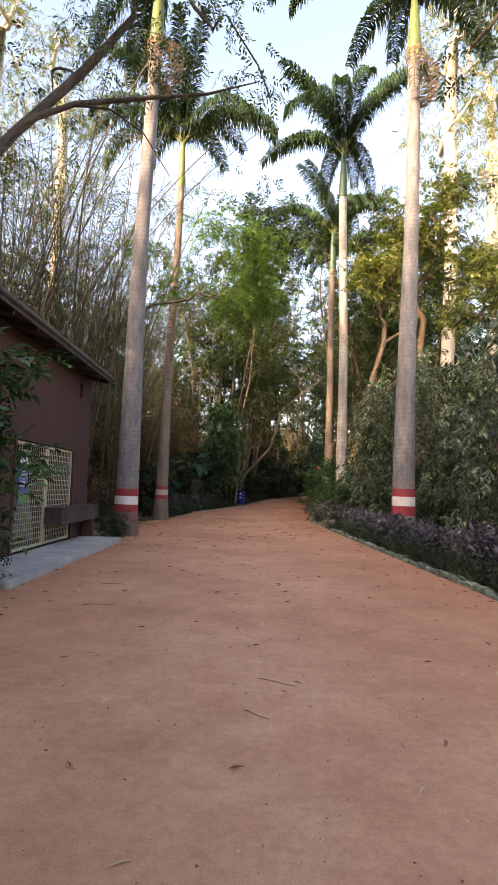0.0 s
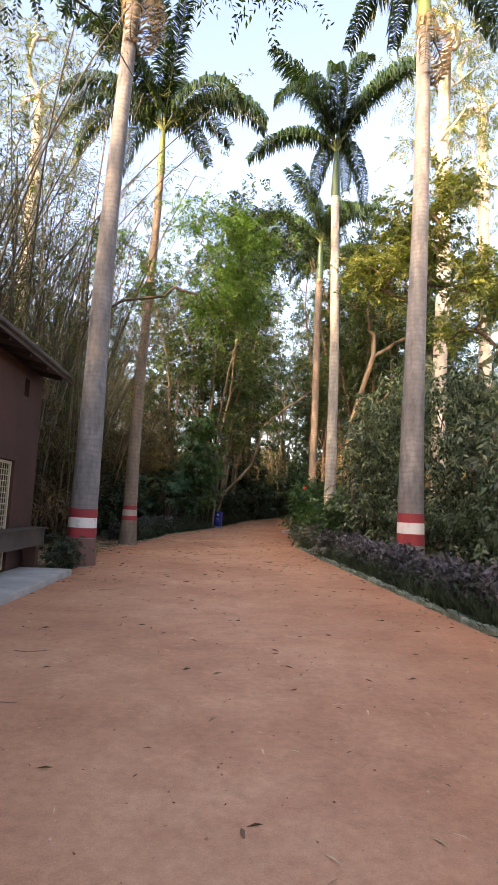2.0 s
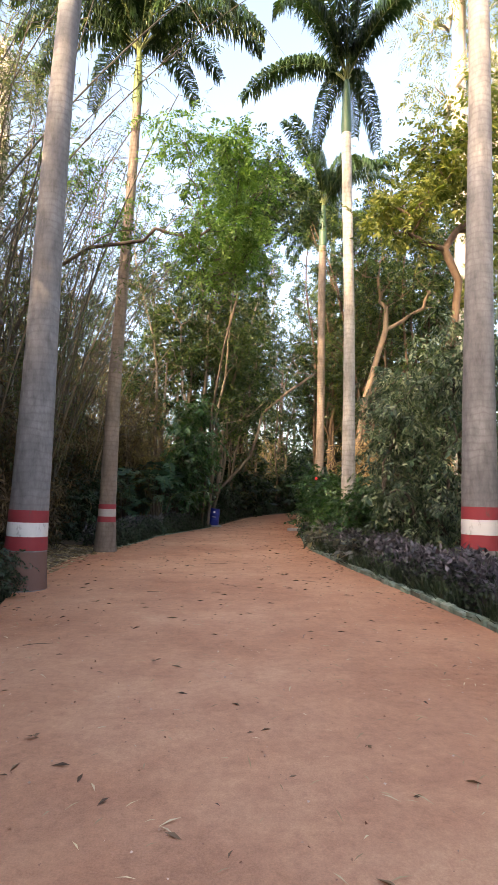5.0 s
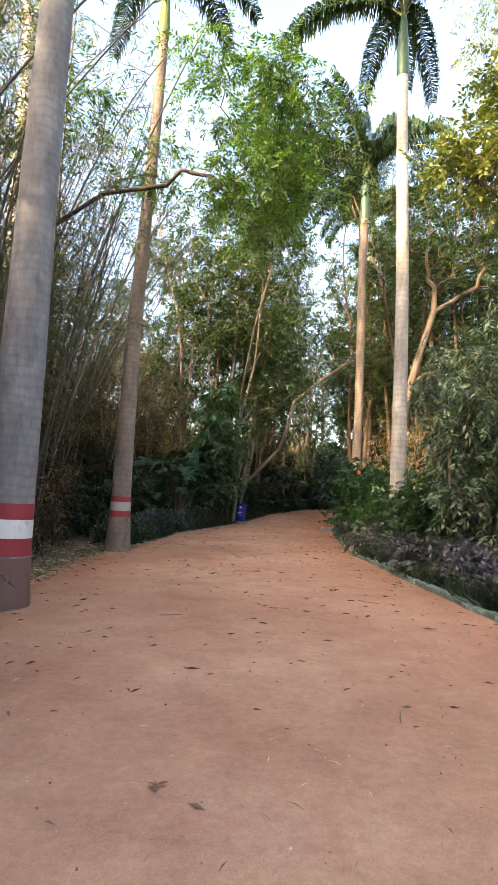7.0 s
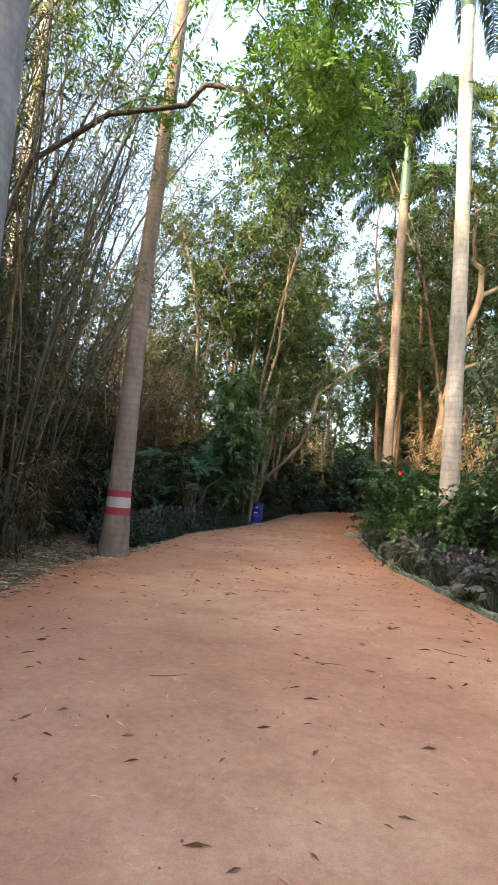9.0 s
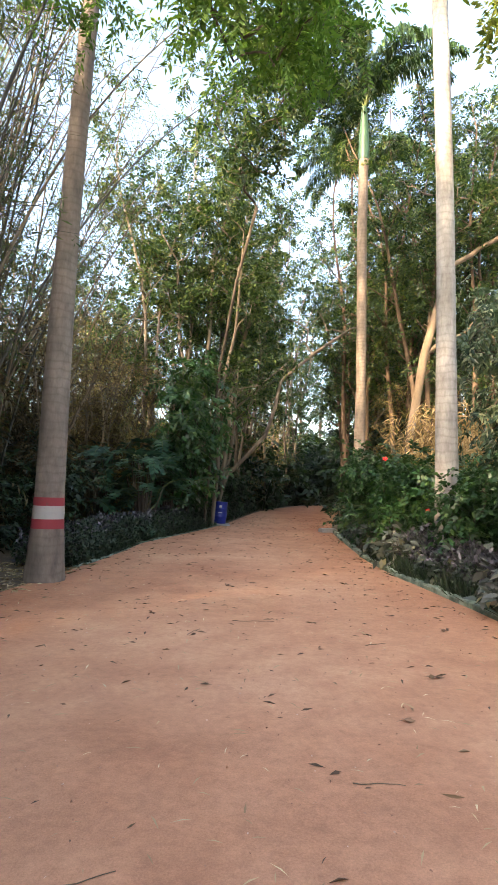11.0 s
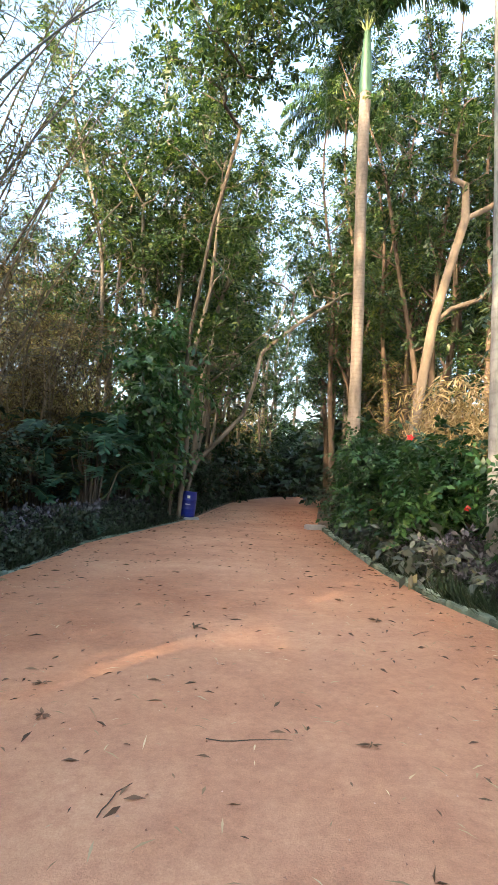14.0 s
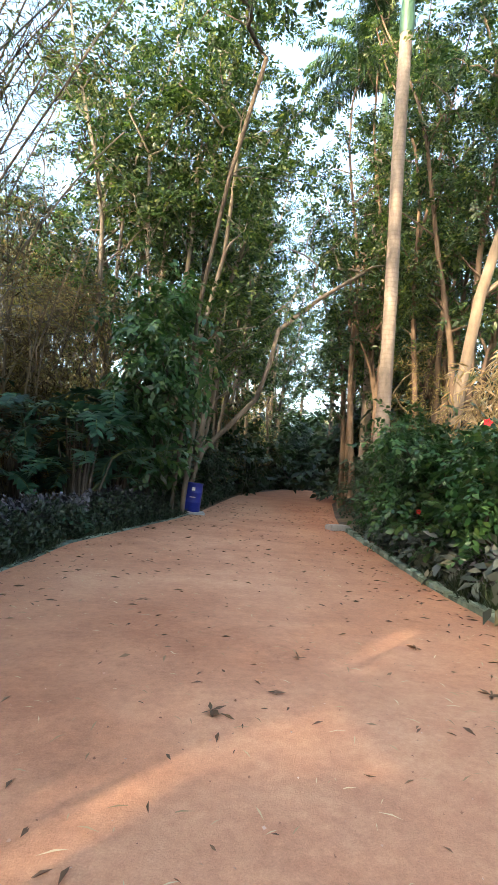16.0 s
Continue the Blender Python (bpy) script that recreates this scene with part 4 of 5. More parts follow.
# the bright feathery tree whose limbs reach over the path
tree("feathery_tree", "bright green feathery-leaved tree reaching over the path", gpose(-6.4, 20.6), [(0, 0, -0.2), (0.1, 0, 2.5), (0.4, 0, 5.0), (1.2, -0.2, 7.2), (2.6, -0.4, 8.1), (4.0, -0.5, 8.3)],
     [(5.9, -0.8, 8.3, 1.1, 1.5, 1.3, 34), (6.3, -0.6, 10.0, 1.3, 1.6, 1.1, 38), (5.2, -0.6, 10.8, 0.8, 1.2, 0.7, 12), (6.9, 0.1, 8.6, 0.8, 1.4, 0.9, 16), (3.2, 0.2, 9.3, 1.0, 0.8, 0.9, 8), (2.0, 0, 10.2, 0.9, 0.9, 0.9, 8)],
     M_LEAF_BRIGHT, M_BARK, 81, 10, 15, 0.42, 0.135, 0.045, 0.42, 0.4, r_max=0.055, r_tip=0.006)
# dome-crowned tree at the bend, leaning over the path
tree("domed_tree", "dark green dome-crowned tree with several pale leaning trunks", gpose(-1.1, 34.6), [(0, 0, -0.2), (0.2, -0.3, 3), (0.4, -0.8, 6), (0.9, -1.8, 9), (1.5, -3.2, 11.2)],
     [(1.2, -6.2, 12.0, 1.7, 1.8, 1.1, 26), (2.4, -6.6, 14.0, 2.0, 2.0, 1.2, 34), (1.6, -5.2, 16.2, 2.0, 2.2, 1.2, 34), (3.4, -4.6, 14.8, 1.5, 1.8, 1.2, 20), (0.2, -3.0, 13.2, 1.5, 1.8, 1.4, 20), (2.6, -1.6, 10.2, 1.5, 1.2, 1.0, 7)],
     M_LEAF_FOREST, M_BARK, 84, 9, 11, 0.5, 0.19, 0.08, 0.42, 0.3, r_max=0.06, r_tip=0.012)
tree("leaning_trunk_tree", "thin pale tree bending low over the bin", gpose(-0.7, 38.2), [(0, 0, -0.2), (0.25, 0, 1.2), (0.5, 0, 2.05), (1.3, -0.1, 2.9), (2.2, -0.1, 3.95), (2.6, 0, 5.2), (2.85, 0, 6.5), (4.3, 0, 7.8), (5.8, 0, 8.9)],
     [(3.2, 0, 9.6, 1.4, 1.4, 1.2, 10), (5.2, 0, 10.2, 1.6, 1.6, 1.2, 14), (6.9, 0, 9.4, 1.3, 1.3, 0.8, 9)], M_LEAF_FOREST, M_GREYBARK, 85, 9, 11, 0.5, 0.19, 0.075, 0.4, r_max=0.088, wiggle=0.08)
for dx, dy, tx, seed in ((0.5, 0.3, 0.9, 86), (-0.5, 0.5, -0.8, 87), (-0.1, 0.9, 0.3, 88)):
    tree("thin_tree", "thin bare-stemmed tree standing close behind the bin", gpose(-1.3 + dx, 35.3 + dy), [(0, 0, -0.2), (tx * 0.2, 0, 2.5), (tx * 0.1, 0.1, 5), (tx * 0.8, 0, 8), (tx, 0.1, 11)],
         [(tx, 0, 9.5, 1.2, 1.2, 1.3, 12), (tx * 2.2, -0.3, 6.4, 1.5, 1.2, 0.9, 8), (tx * 1.6, 0.2, 11.0, 1.8, 1.4, 1.0, 9), (tx * 1.3, 0, 13.2, 1.8, 1.8, 1.6, 20)], M_LEAF_FOREST, M_GREYBARK, seed, 7, 11, 0.48, 0.19, 0.075, 0.4, r_max=0.08)

def stem_tree(label, at, stems, mat, bark, seed, r0=0.1, shoots=12, leaf=0.19, low=0.3, group="open forest trees"):
    """Several wandering stems from one foot, forked high up, with leaf sprays on short boughs and air between them."""
    rng = np.random.default_rng(seed)
    base = thing("open_tree", at, label, "tree", group)
    boughs, tips = [], []
    for fx, fy, tx, ty_, h in stems:
        n = 13
        t = np.linspace(0, 1, n)
        ph = rng.uniform(0, 6.28, 4)
        wave = np.stack([np.sin(t * 5.5 + ph[0]) - np.sin(ph[0]) + 0.5 * np.sin(t * 12 + ph[1]), np.sin(t * 5 + ph[2]) - np.sin(ph[2]) + 0.5 * np.sin(t * 11 + ph[3])], 1) * 0.028 * h * t[:, None] ** 0.6
        p = np.stack([fx + (tx - fx) * t ** 1.3, fy + (ty_ - fy) * t ** 1.3, h * t - 0.15], 1)
        p[:, :2] += wave
        rs = r0 * rng.uniform(0.75, 1.15) * (1 - 0.86 * t ** 0.9)
        part("stem", tube(p, rs, 9), bark, base, smooth=True)
        for k in range(shoots):
            f = low + (1 - low) * (k + rng.uniform(0, 1)) / shoots
            q = np.array([np.interp(f, t, p[:, j]) for j in range(3)])
            a = k * 2.4 + rng.uniform(-0.6, 0.6)
            d = unit(np.array([math.cos(a), math.sin(a), rng.uniform(0.35, 1.3)]))
            ll = rng.uniform(0.9, 2.8) * (1.15 - 0.5 * f)
            e = q + d * ll
            m1 = q + d * ll * 0.5 + rng.normal(0, 0.1, 3) * ll * 0.5
            rb = max(0.012, np.interp(f, t, rs) * 0.5)
            boughs.append(tube([q, m1, e], [rb, rb * 0.7, 0.007], 5))
            for u in (0.55, 0.8, 1.0):
                if rng.uniform() < 0.86:
                    c = q + d * ll * u + rng.normal(0, 0.2, 3)
                    tips.append(c)
                    c2 = c + unit(rng.normal(0, 1, 3) * np.array([1, 1, 0.35])) * rng.uniform(0.4, 0.8)
                    boughs.append(tube([q + d * ll * u * 0.9, c2], [0.010, 0.004], 4))
                    tips.append(c2)
    tagged(part("bough_tangle", join(boughs), bark, base, smooth=True), "thin boughs and twigs bearing the leaves", kind="stuff")
    part("crown", sprays(rng, np.array(tips), 0.2, 4, 11, 0.5, leaf, leaf * 0.4, 0.32, 0.55), mat, base)
    return base


o1 = stem_tree("many-stemmed tree with thin curving sunlit trunks and open crown", gpose(-1.2, 39.6), [(0, 0, 0.9, -1.8, 21), (0.3, 0.2, 3.0, -1.2, 20), (-0.3, 0.1, -1.4, -0.8, 18), (-0.1, 0.4, 0.1, 0.8, 22), (0.5, -0.2, 4.6, 0.5, 17), (0.6, 0.3, 2.2, 1.0, 12), (-0.6, 0.2, -0.8, 0.1, 11)], M_LEAF_FOREST, M_GREYBARK, 161, 0.14, 15)
o2 = stem_tree("slim pair of pale stems with tiered green foliage", gpose(-2.6, 37.9), [(0, 0, -0.6, -0.6, 18), (0.2, 0.3, 1.1, 0.2, 19), (-0.2, 0.1, -2.0, 0.4, 13)], M_LEAF_FOREST, M_GREYBARK, 162, 0.11, 15)
o3 = stem_tree("tall red-brown trunks behind the palms with loose foliage", gpose(8.0, 38.4), [(0, 0, -0.4, 0, 21), (0.5, 0.8, 1.6, 0.4, 20), (-0.3, 0.5, -3.0, -0.6, 18), (0.2, -0.3, 0.9, -0.8, 14)], M_LEAF_FOREST, M_REDBARK, 163, 0.17, 16, low=0.32)
for ob, x, y, turn, k in ((o3, 7.9, 35.8, 320, 1.05), (o2, -3.5, 36.1, 200, 1.1), (o3, 6.9, 40.6, 100, 1.05), (o2, 0.4, 45.5, 120, 1.1), (o3, 10.4, 43.5, 70, 1.0), (o3, 12.6, 38.5, 190, 0.95), (o3, 9.6, 51.0, 300, 1.15), (o1, 12.0, 47.0, 110, 1.0), (o2, 2.6, 55.0, 250, 1.3), (o3, 15.0, 42.0, 20, 1.1),
                          (o2, -6.2, 42.0, 40, 0.9), (o1, 5.6, 66.0, 30, 1.2), (o3, 10.6, 34.6, 150, 0.9), (o1, 1.0, 49.5, 60, 1.0), (o3, 6.9, 44.5, 210, 0.9), (o2, 10.5, 60.0, 160, 1.3)):
    copy_thing(ob, gpose(x, y, turn) @ Matrix.Scale(k, 4))

# yellow-green sunlit tree on the sunny side, and pale gum trees behind
ty = tree("sunlit_tree", "yellow-green tree catching the low sun", gpose(6.9, 22.2), [(0, 0, -0.2), (0.1, 0, 3), (-0.2, 0, 6), (0.1, 0, 8.5)],
          [(-1.7, -0.6, 10.2, 1.2, 1.2, 1.0, 24), (-0.6, -0.8, 11.8, 1.3, 1.2, 1.3, 30), (0.4, -0.8, 13.2, 1.3, 1.2, 1.0, 20), (1.6, 0, 10.8, 1.5, 1.5, 1.3, 20)], M_LEAF_YELLOW, M_REDBARK, 82, 12, 12, 0.45, 0.18, 0.08, 0.42, r_max=0.13, r_tip=0.018, power=3.2)
copy_thing(ty, gpose(11.5, 27.0, 120))
copy_thing(ty, gpose(12.0, 16.0, 210))
tg = tree("gum_tree", "very tall pale-trunked gum tree with thin crown", gpose(11.8, 33.0), [(0, 0, -0.2), (0, 0, 8), (0.3, 0, 16), (0.2, 0, 24), (0.4, 0, 30)],
          [(0.2, 0, 23, 3.2, 3, 3, 26), (0.3, 0, 29, 3.6, 3.4, 3.4, 40), (0.3, 0, 34, 2.4, 2.4, 2, 20)], M_LEAF_YELLOW, M_PALEBARK, 83, 10, 12, 0.6, 0.24, 0.06, 0.8, 0.6, r_max=0.42)
copy_thing(tg, gpose(16.5, 37.0, 90))
copy_thing(tg, gpose(-14.5, 40.0, 200))
copy_thing(tg, gpose(-17, 33.0, 20))


# ---- bamboo ----
def bamboo(label, at, n, height, seed, lean=0.15, spread=0.9, dry=False, leaves=330, group="bamboo clumps", toward=None, culm_mat=None):
    rng = np.random.default_rng(seed)
    clump = thing("bamboo_clump", at, label, "bamboo", group)
    tips, twigs = [], []
    for i in range(n):
        a = rng.uniform(0, 2 * np.pi)
        r = spread * math.sqrt(rng.uniform(0, 1))
        hgt = height * rng.uniform(0.6, 1.1)
        ln = abs(rng.normal(lean, lean * 0.5))
        seg = int(hgt / 0.42)
        t = np.linspace(0, 1, seg + 1)
        out = hgt * ln * (0.35 * t + 0.65 * t ** 2.2)
        dirn = a + rng.normal(0, 0.5)
        if toward is not None:
            dirn = radians(toward) + rng.normal(0, 0.35)
        p = np.stack([r * math.cos(a) + out * math.cos(dirn), r * math.sin(a) + out * math.sin(dirn), hgt * t * (1 - 0.10 * ln * t ** 2) - 0.1], 1)
        p[:, :2] += 0.16 * np.sin(t[:, None] * rng.uniform(3, 8, 2) + rng.uniform(0, 6, 2)) * t[:, None]
        rad = rng.uniform(0.028, 0.05) * (1 - 0.8 * t) + 0.004
        rad[::2] *= 1.10
        part("culm", tube(p, rad, 5), culm_mat or (M_BAMBOO_DRY if dry or rng.uniform() < 0.2 else M_BAMBOO), clump, smooth=True)
        for k in range(max(6, leaves // n)):
            f = rng.uniform(0.15, 1) ** 0.75
            q = np.array([np.interp(f, t, p[:, j]) for j in range(3)])
            d = unit(rng.normal(0, 1, 3) * np.array([1, 1, 0.4]) + np.array([0, 0, 0.55]))
            ll = rng.uniform(0.5, 1.7)
            tip = q + d * ll - np.array([0, 0, 0.12 * ll * ll])
            twigs.append(tube([q, q + d * ll * 0.5, tip], [0.011, 0.008, 0.004], 3))
            if f > 0.3 and k % 2 == 0:
                tips.append(tip)
    tagged(part("twig_tangle", join(twigs), culm_mat or M_BAMBOO, clump), "thin side twigs of the bamboo culms", kind="stuff")
    part("foliage", sprays(rng, np.array(tips), 0.32, 5, 7, 0.45, 0.19, 0.03, 0.5, 0.8), M_DRYLEAF if dry else M_BAMLEAF, clump)
    low = lobes(rng, [(0, 0, 1.5, spread * 1.3, spread * 1.3, 1.5, 110), (0, 0, 3.8, spread * 1.2, spread * 1.2, 1.6, 70)])
    part("dead_foliage", sprays(rng, low, 0.35, 5, 7, 0.4, 0.22, 0.04, 0.8, 0.8), M_DRYLEAF, clump, "brown dead leaves caught in the culms")
    return clump


b1 = bamboo("tall clump of crowded leaning bamboo culms", gpose(-6.3, 18.6), 21, 13.5, 101, 0.18)
b2 = bamboo("tall clump of grey-brown bamboo with thin tops", gpose(-6.2, 23.6), 20, 14.0, 102, 0.22)
b3 = bamboo("wide clump of dry leaning bamboo", gpose(-6.2, 29.0), 26, 8.5, 103, 0.24, 0.9, True, 460)
# b4 takes dark bark on its culms: their shade is put into the colour
b4 = bamboo("loose clump of bamboo, coloured dark for shade, leaning far over", gpose(-7.6, 31.6), 9, 17, 104, 0.22, 0.8, False, 260, "bamboo clumps", 5, M_BARK)
copy_thing(b4, gpose(-9.6, 28.4, 350))
copy_thing(b4, gpose(-8.6, 25.6, 10) @ Matrix.Scale(0.9, 4))
for ob, x, y, turn in ((b1, -7.6, 21.2, 80), (b2, -8.4, 16.8, 190), (b3, -7.4, 26.4, 30), (b2, -10.5, 20.5, 160), (b1, -11, 25.5, 240), (b2, -9.5, 30, 40), (b1, -12.5, 15.5, 10), (b2, -13.5, 30, 300), (b3, -5.4, 34.0, 200),
                       # these clumps, mostly unseen, are added to block and trim the low sun
                       (b1, -15.5, 4, 200), (b1, -7.74, 15.82, 50), (b2, -10.6, 3.5, 120), (b1, -8.2, -1.5, 60)):
    copy_thing(ob, gpose(x, y, turn))

# brown thicket between bamboo and forest
th = shrub("thicket", "tangled brown thicket of dry twigs and leaves", "thicket", gpose(-4.4, 36.0), [(0, 0, 1.6, 1.8, 1.8, 1.5, 44), (0, 0, 4.0, 1.9, 1.9, 1.6, 46), (0.3, 0, 6.2, 1.5, 1.5, 1.1, 30)], M_THICKET_LIT, M_BAMBOO_DRY, 111, 5, 7, 0.45, 0.2, 0.034, 0.5, 0.5, 9, "dry thickets", 0.05)
for x, y, t, k in ((-7.0, 38.5, 90, 1.25), (-2.4, 42.0, 180, 1), (8.2, 38.0, 60, 1), (11.5, 35, 10, 1), (-5.6, 40.6, 140, 1.45), (-8.4, 42.0, 250, 1.5)):
    copy_thing(th, gpose(x, y, t) @ Matrix.Scale(k, 4))


# ---- broad-fronded understorey ----
def fern_palm(label, at, n, length, seed, mat, leaf_len, leaflets, group="fronded plants"):
    rng = np.random.default_rng(seed)
    base = thing("fronded_plant", at, label, "plant", group)
    sets = []
    for kind in range(3):
        ra, le = frond_data(np.random.default_rng(seed + kind), length, leaflets, leaf_len, radians((70, 95, 115)[kind]), leaf_len * 0.34, 0.25)
        rm, lm = mesh_of("frond", *ra, True), mesh_of("blade", *le)
        rm.materials.append(M_RACHIS)
        lm.materials.append(mat)
        sets.append((rm, lm))
    stalks = []
    for i in range(n):
        z = rng.uniform(0.7, 2.7) if n > 8 else 0.1
        x, y = rng.normal(0, 0.25, 2)
        stalks.append(tube([(x * 0.3, y * 0.3, -0.1), (x * 0.7, y * 0.7, z * 0.6), (x, y, z)], [0.04, 0.03, 0.02], 6))
        s = part("frond", sets[i % 3][0], None, base, at=pose(x, y, z, 0, rng.uniform(12, 48), i * 137.5 + rng.uniform(-20, 20)))
        part("blade", sets[i % 3][1], None, s)
    part("stem", join(stalks), M_BARK, base, smooth=True)
    return base


f1 = fern_palm("blue-green fronded plant spreading under the trees", gpose(-3.1, 31.9), 30, 1.35, 121, M_CYCAD, 0.36, 15)
copy_thing(f1, gpose(-2.5, 33.6, 70) @ Matrix.Scale(1.15, 4))
copy_thing(f1, gpose(-4.7, 32.6, 160))
f2 = fern_palm("arching fern-like palm beside the hedge", gpose(-3.7, 30.7), 6, 1.8, 125, M_CYCAD, 0.3, 26)

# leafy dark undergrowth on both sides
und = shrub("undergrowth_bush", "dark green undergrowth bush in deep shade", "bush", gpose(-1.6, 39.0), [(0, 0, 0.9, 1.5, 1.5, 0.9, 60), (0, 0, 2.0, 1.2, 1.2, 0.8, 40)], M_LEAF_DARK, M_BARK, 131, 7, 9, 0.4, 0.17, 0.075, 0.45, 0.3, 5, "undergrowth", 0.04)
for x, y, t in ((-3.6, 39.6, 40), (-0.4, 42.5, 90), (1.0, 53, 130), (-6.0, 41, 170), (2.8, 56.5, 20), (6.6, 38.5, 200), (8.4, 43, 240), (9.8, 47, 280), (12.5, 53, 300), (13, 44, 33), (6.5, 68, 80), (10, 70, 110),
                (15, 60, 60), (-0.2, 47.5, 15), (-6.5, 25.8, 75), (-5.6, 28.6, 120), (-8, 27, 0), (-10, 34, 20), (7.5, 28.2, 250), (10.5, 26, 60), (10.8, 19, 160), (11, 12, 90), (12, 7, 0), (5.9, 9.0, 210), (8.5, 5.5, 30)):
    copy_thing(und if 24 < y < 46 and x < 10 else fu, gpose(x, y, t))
br = shrub("broadleaf_bush", "tall bush with drooping broad green leaves", "bush", gpose(-2.0, 34.2), [(0, 0, 2.2, 1.2, 1.1, 1.2, 36), (0.3, -0.3, 4.2, 1.2, 1.2, 1.1, 36), (0.2, -0.4, 5.9, 0.9, 0.9, 0.6, 14)], M_LEAF_HIB, M_BARK, 132, 8, 8, 0.5, 0.27, 0.12, 0.5, 0.6, 4, "", 0.06)

def off_sun_gap(x, y, r):
    """Pushes trees off a narrow gap, added so low sun streaks the path."""
    d = (x + 1.03) * 0.755 - (y - 21.77) * 0.656
    shift = math.copysign(max(0.0, r - abs(d)), d)
    return x + 0.755 * shift, y - 0.656 * shift


# dark forest closing the far bend and the sides
for ob, x, y, turn, k in ((fa, 10, 84, 50, 1.1), (fa, 24, 88, 150, 1.1), (fa, 36, 78, 200, 1.1), (fa, -14, 70, 250, 1.1), (fa, 40, 100, 20, 1.2), (fa, 30, 108, 80, 1.2), (fa, 16, 100, 130, 1.2),
                          (fa, 2, 92, 180, 1.2), (fa, -12, 88, 230, 1.2), (fa, 22, 38, 280, 1), (fa, 24, 26, 330, 1), (fa, 20, 14, 30, 1), (fa, 22, 4, 80, 1), (fa, -22, 48, 130, 1), (fa, -20, 24, 180, 1), (fb, 18, 65, 300, 1.1), (fb, 30, 66, 30, 1.1)):
    copy_thing(ob, gpose(x, y, turn) @ Matrix.Scale(k, 4))
for x, y, t, k in ((5, 72, 40, 1.4), (1, 66, 90, 1.5), (-3, 60, 10, 1.5), (9, 76, 0, 1.6), (13, 82, 200, 1.6), (18, 92, 120, 1.7), (26, 98, 60, 1.8), (24, 78, 0, 1.5), (20, 72, 150, 1.4), (-2, 50, 210, 1.3), (-4.5, 46, 80, 1.4), (20, 69, 30, 1.5),
                   (11.5, 49, 0, 1.3), (14, 57, 70, 1.3), (10.2, 51, 20, 1.2), (7.6, 41.0, 130, 1.1), (12, 41, 30, 1.5), (16, 30, 90, 1.5), (15, 22, 10, 1.5), (-9, 37.5, 0, 1.5), (-7.5, 31.5, 60, 1.2), (-7.2, 14.9, 20, 1.0), (-9.4, 25, 200, 1.4), (-5.4, 43, 300, 1.5), (-8, 44, 10, 1.6)):
    copy_thing(fu, gpose(x, y, t) @ Matrix.Scale(k, 4))
for x, y, t, k in ((-1.4, 44.5, 10, 1.0), (0.6, 50, 100, 1.0), (-6.5, 33.5, 200, 1.0), (4.0, 63, 70, 1.2), (-5.2, 33.9, 300, 0.85), (-4.3, 35.0, 100, 0.9)):
    copy_thing(th, gpose(x, y, t) @ Matrix.Scale(k, 4))

# unseen woodland added behind and beside the walk's start, keeps low sun off path
for i in range(38):
    rr = np.random.default_rng(300 + i)
    a, r = radians(168 + 84 * rr.uniform(0, 1)), rr.uniform(13, 34)
    x, y = r * math.cos(a), 6 + r * math.sin(a)
    if -10 < x < -3.6 and 5 < y < 16:
        x -= 8
    x, y = off_sun_gap(x, y, 2.12)
    copy_thing((fb, fa, fb)[i % 3], gpose(x, y, rr.uniform(0, 360)) @ Matrix.Scale((0.75, 0.55, 0.65)[i % 3] * (0.75 + r / 60), 4))
for i in range(44):
    rr = np.random.default_rng(400 + i)
    a, r = radians(160 + 110 * rr.uniform(0, 1)), rr.uniform(9, 26)
    x, y = r * math.cos(a), 4 + r * math.sin(a)
    if x > -10.5 and y > 5:
        x -= 6
    x, y = off_sun_gap(x, y, 1.87)
    copy_thing(fu, gpose(x, y, rr.uniform(0, 360)) @ Matrix.Scale(rr.uniform(1.5, 2.4), 4))
for ob, x, y, turn, k in ((fa, -7.5, 1.5, 0, 0.78), (fa, -9.5, -2.5, 80, 0.85), (fa, -6.5, -4.0, 160, 0.8), (fb, -6.8, 3.6, 30, 0.95), (fb, -9.8, 1.5, 110, 1.0), (fb, -8.0, -6.5, 200, 1.0), (fa, -12.5, 5.5, 240, 0.75), (fa, -13.5, 10.5, 300, 0.72),
                          (fb, -12.0, 12.5, 45, 0.85), (fb, -10.5, 5.0, 310, 0.8), (fa, -14.5, 16.5, 20, 0.68), (fb, -12.5, 19.0, 90, 0.8), (fa, -12, -1, 130, 0.85), (fb, -5.2, -1.0, 70, 0.9), (fb, -4.6, -7.0, 10, 1.0), (fa, -9, -9, 50, 0.9)):
    x, y = off_sun_gap(x, y, 2.12)
    copy_thing(ob, gpose(x, y, turn) @ Matrix.Scale(k, 4))
for x, y, t, k in ((9, -10, 220, 2), (9, -2, 0, 1.8), (4, -18, 140, 2)):
    copy_thing(fu, gpose(x, y, t) @ Matrix.Scale(k, 4))
for x, y, t, k in ((12, -12, 210, 1), (13, -2, 250, 1), (6, -20, 150, 1)):
    copy_thing(fa, gpose(x, y, t) @ Matrix.Scale(k, 4))

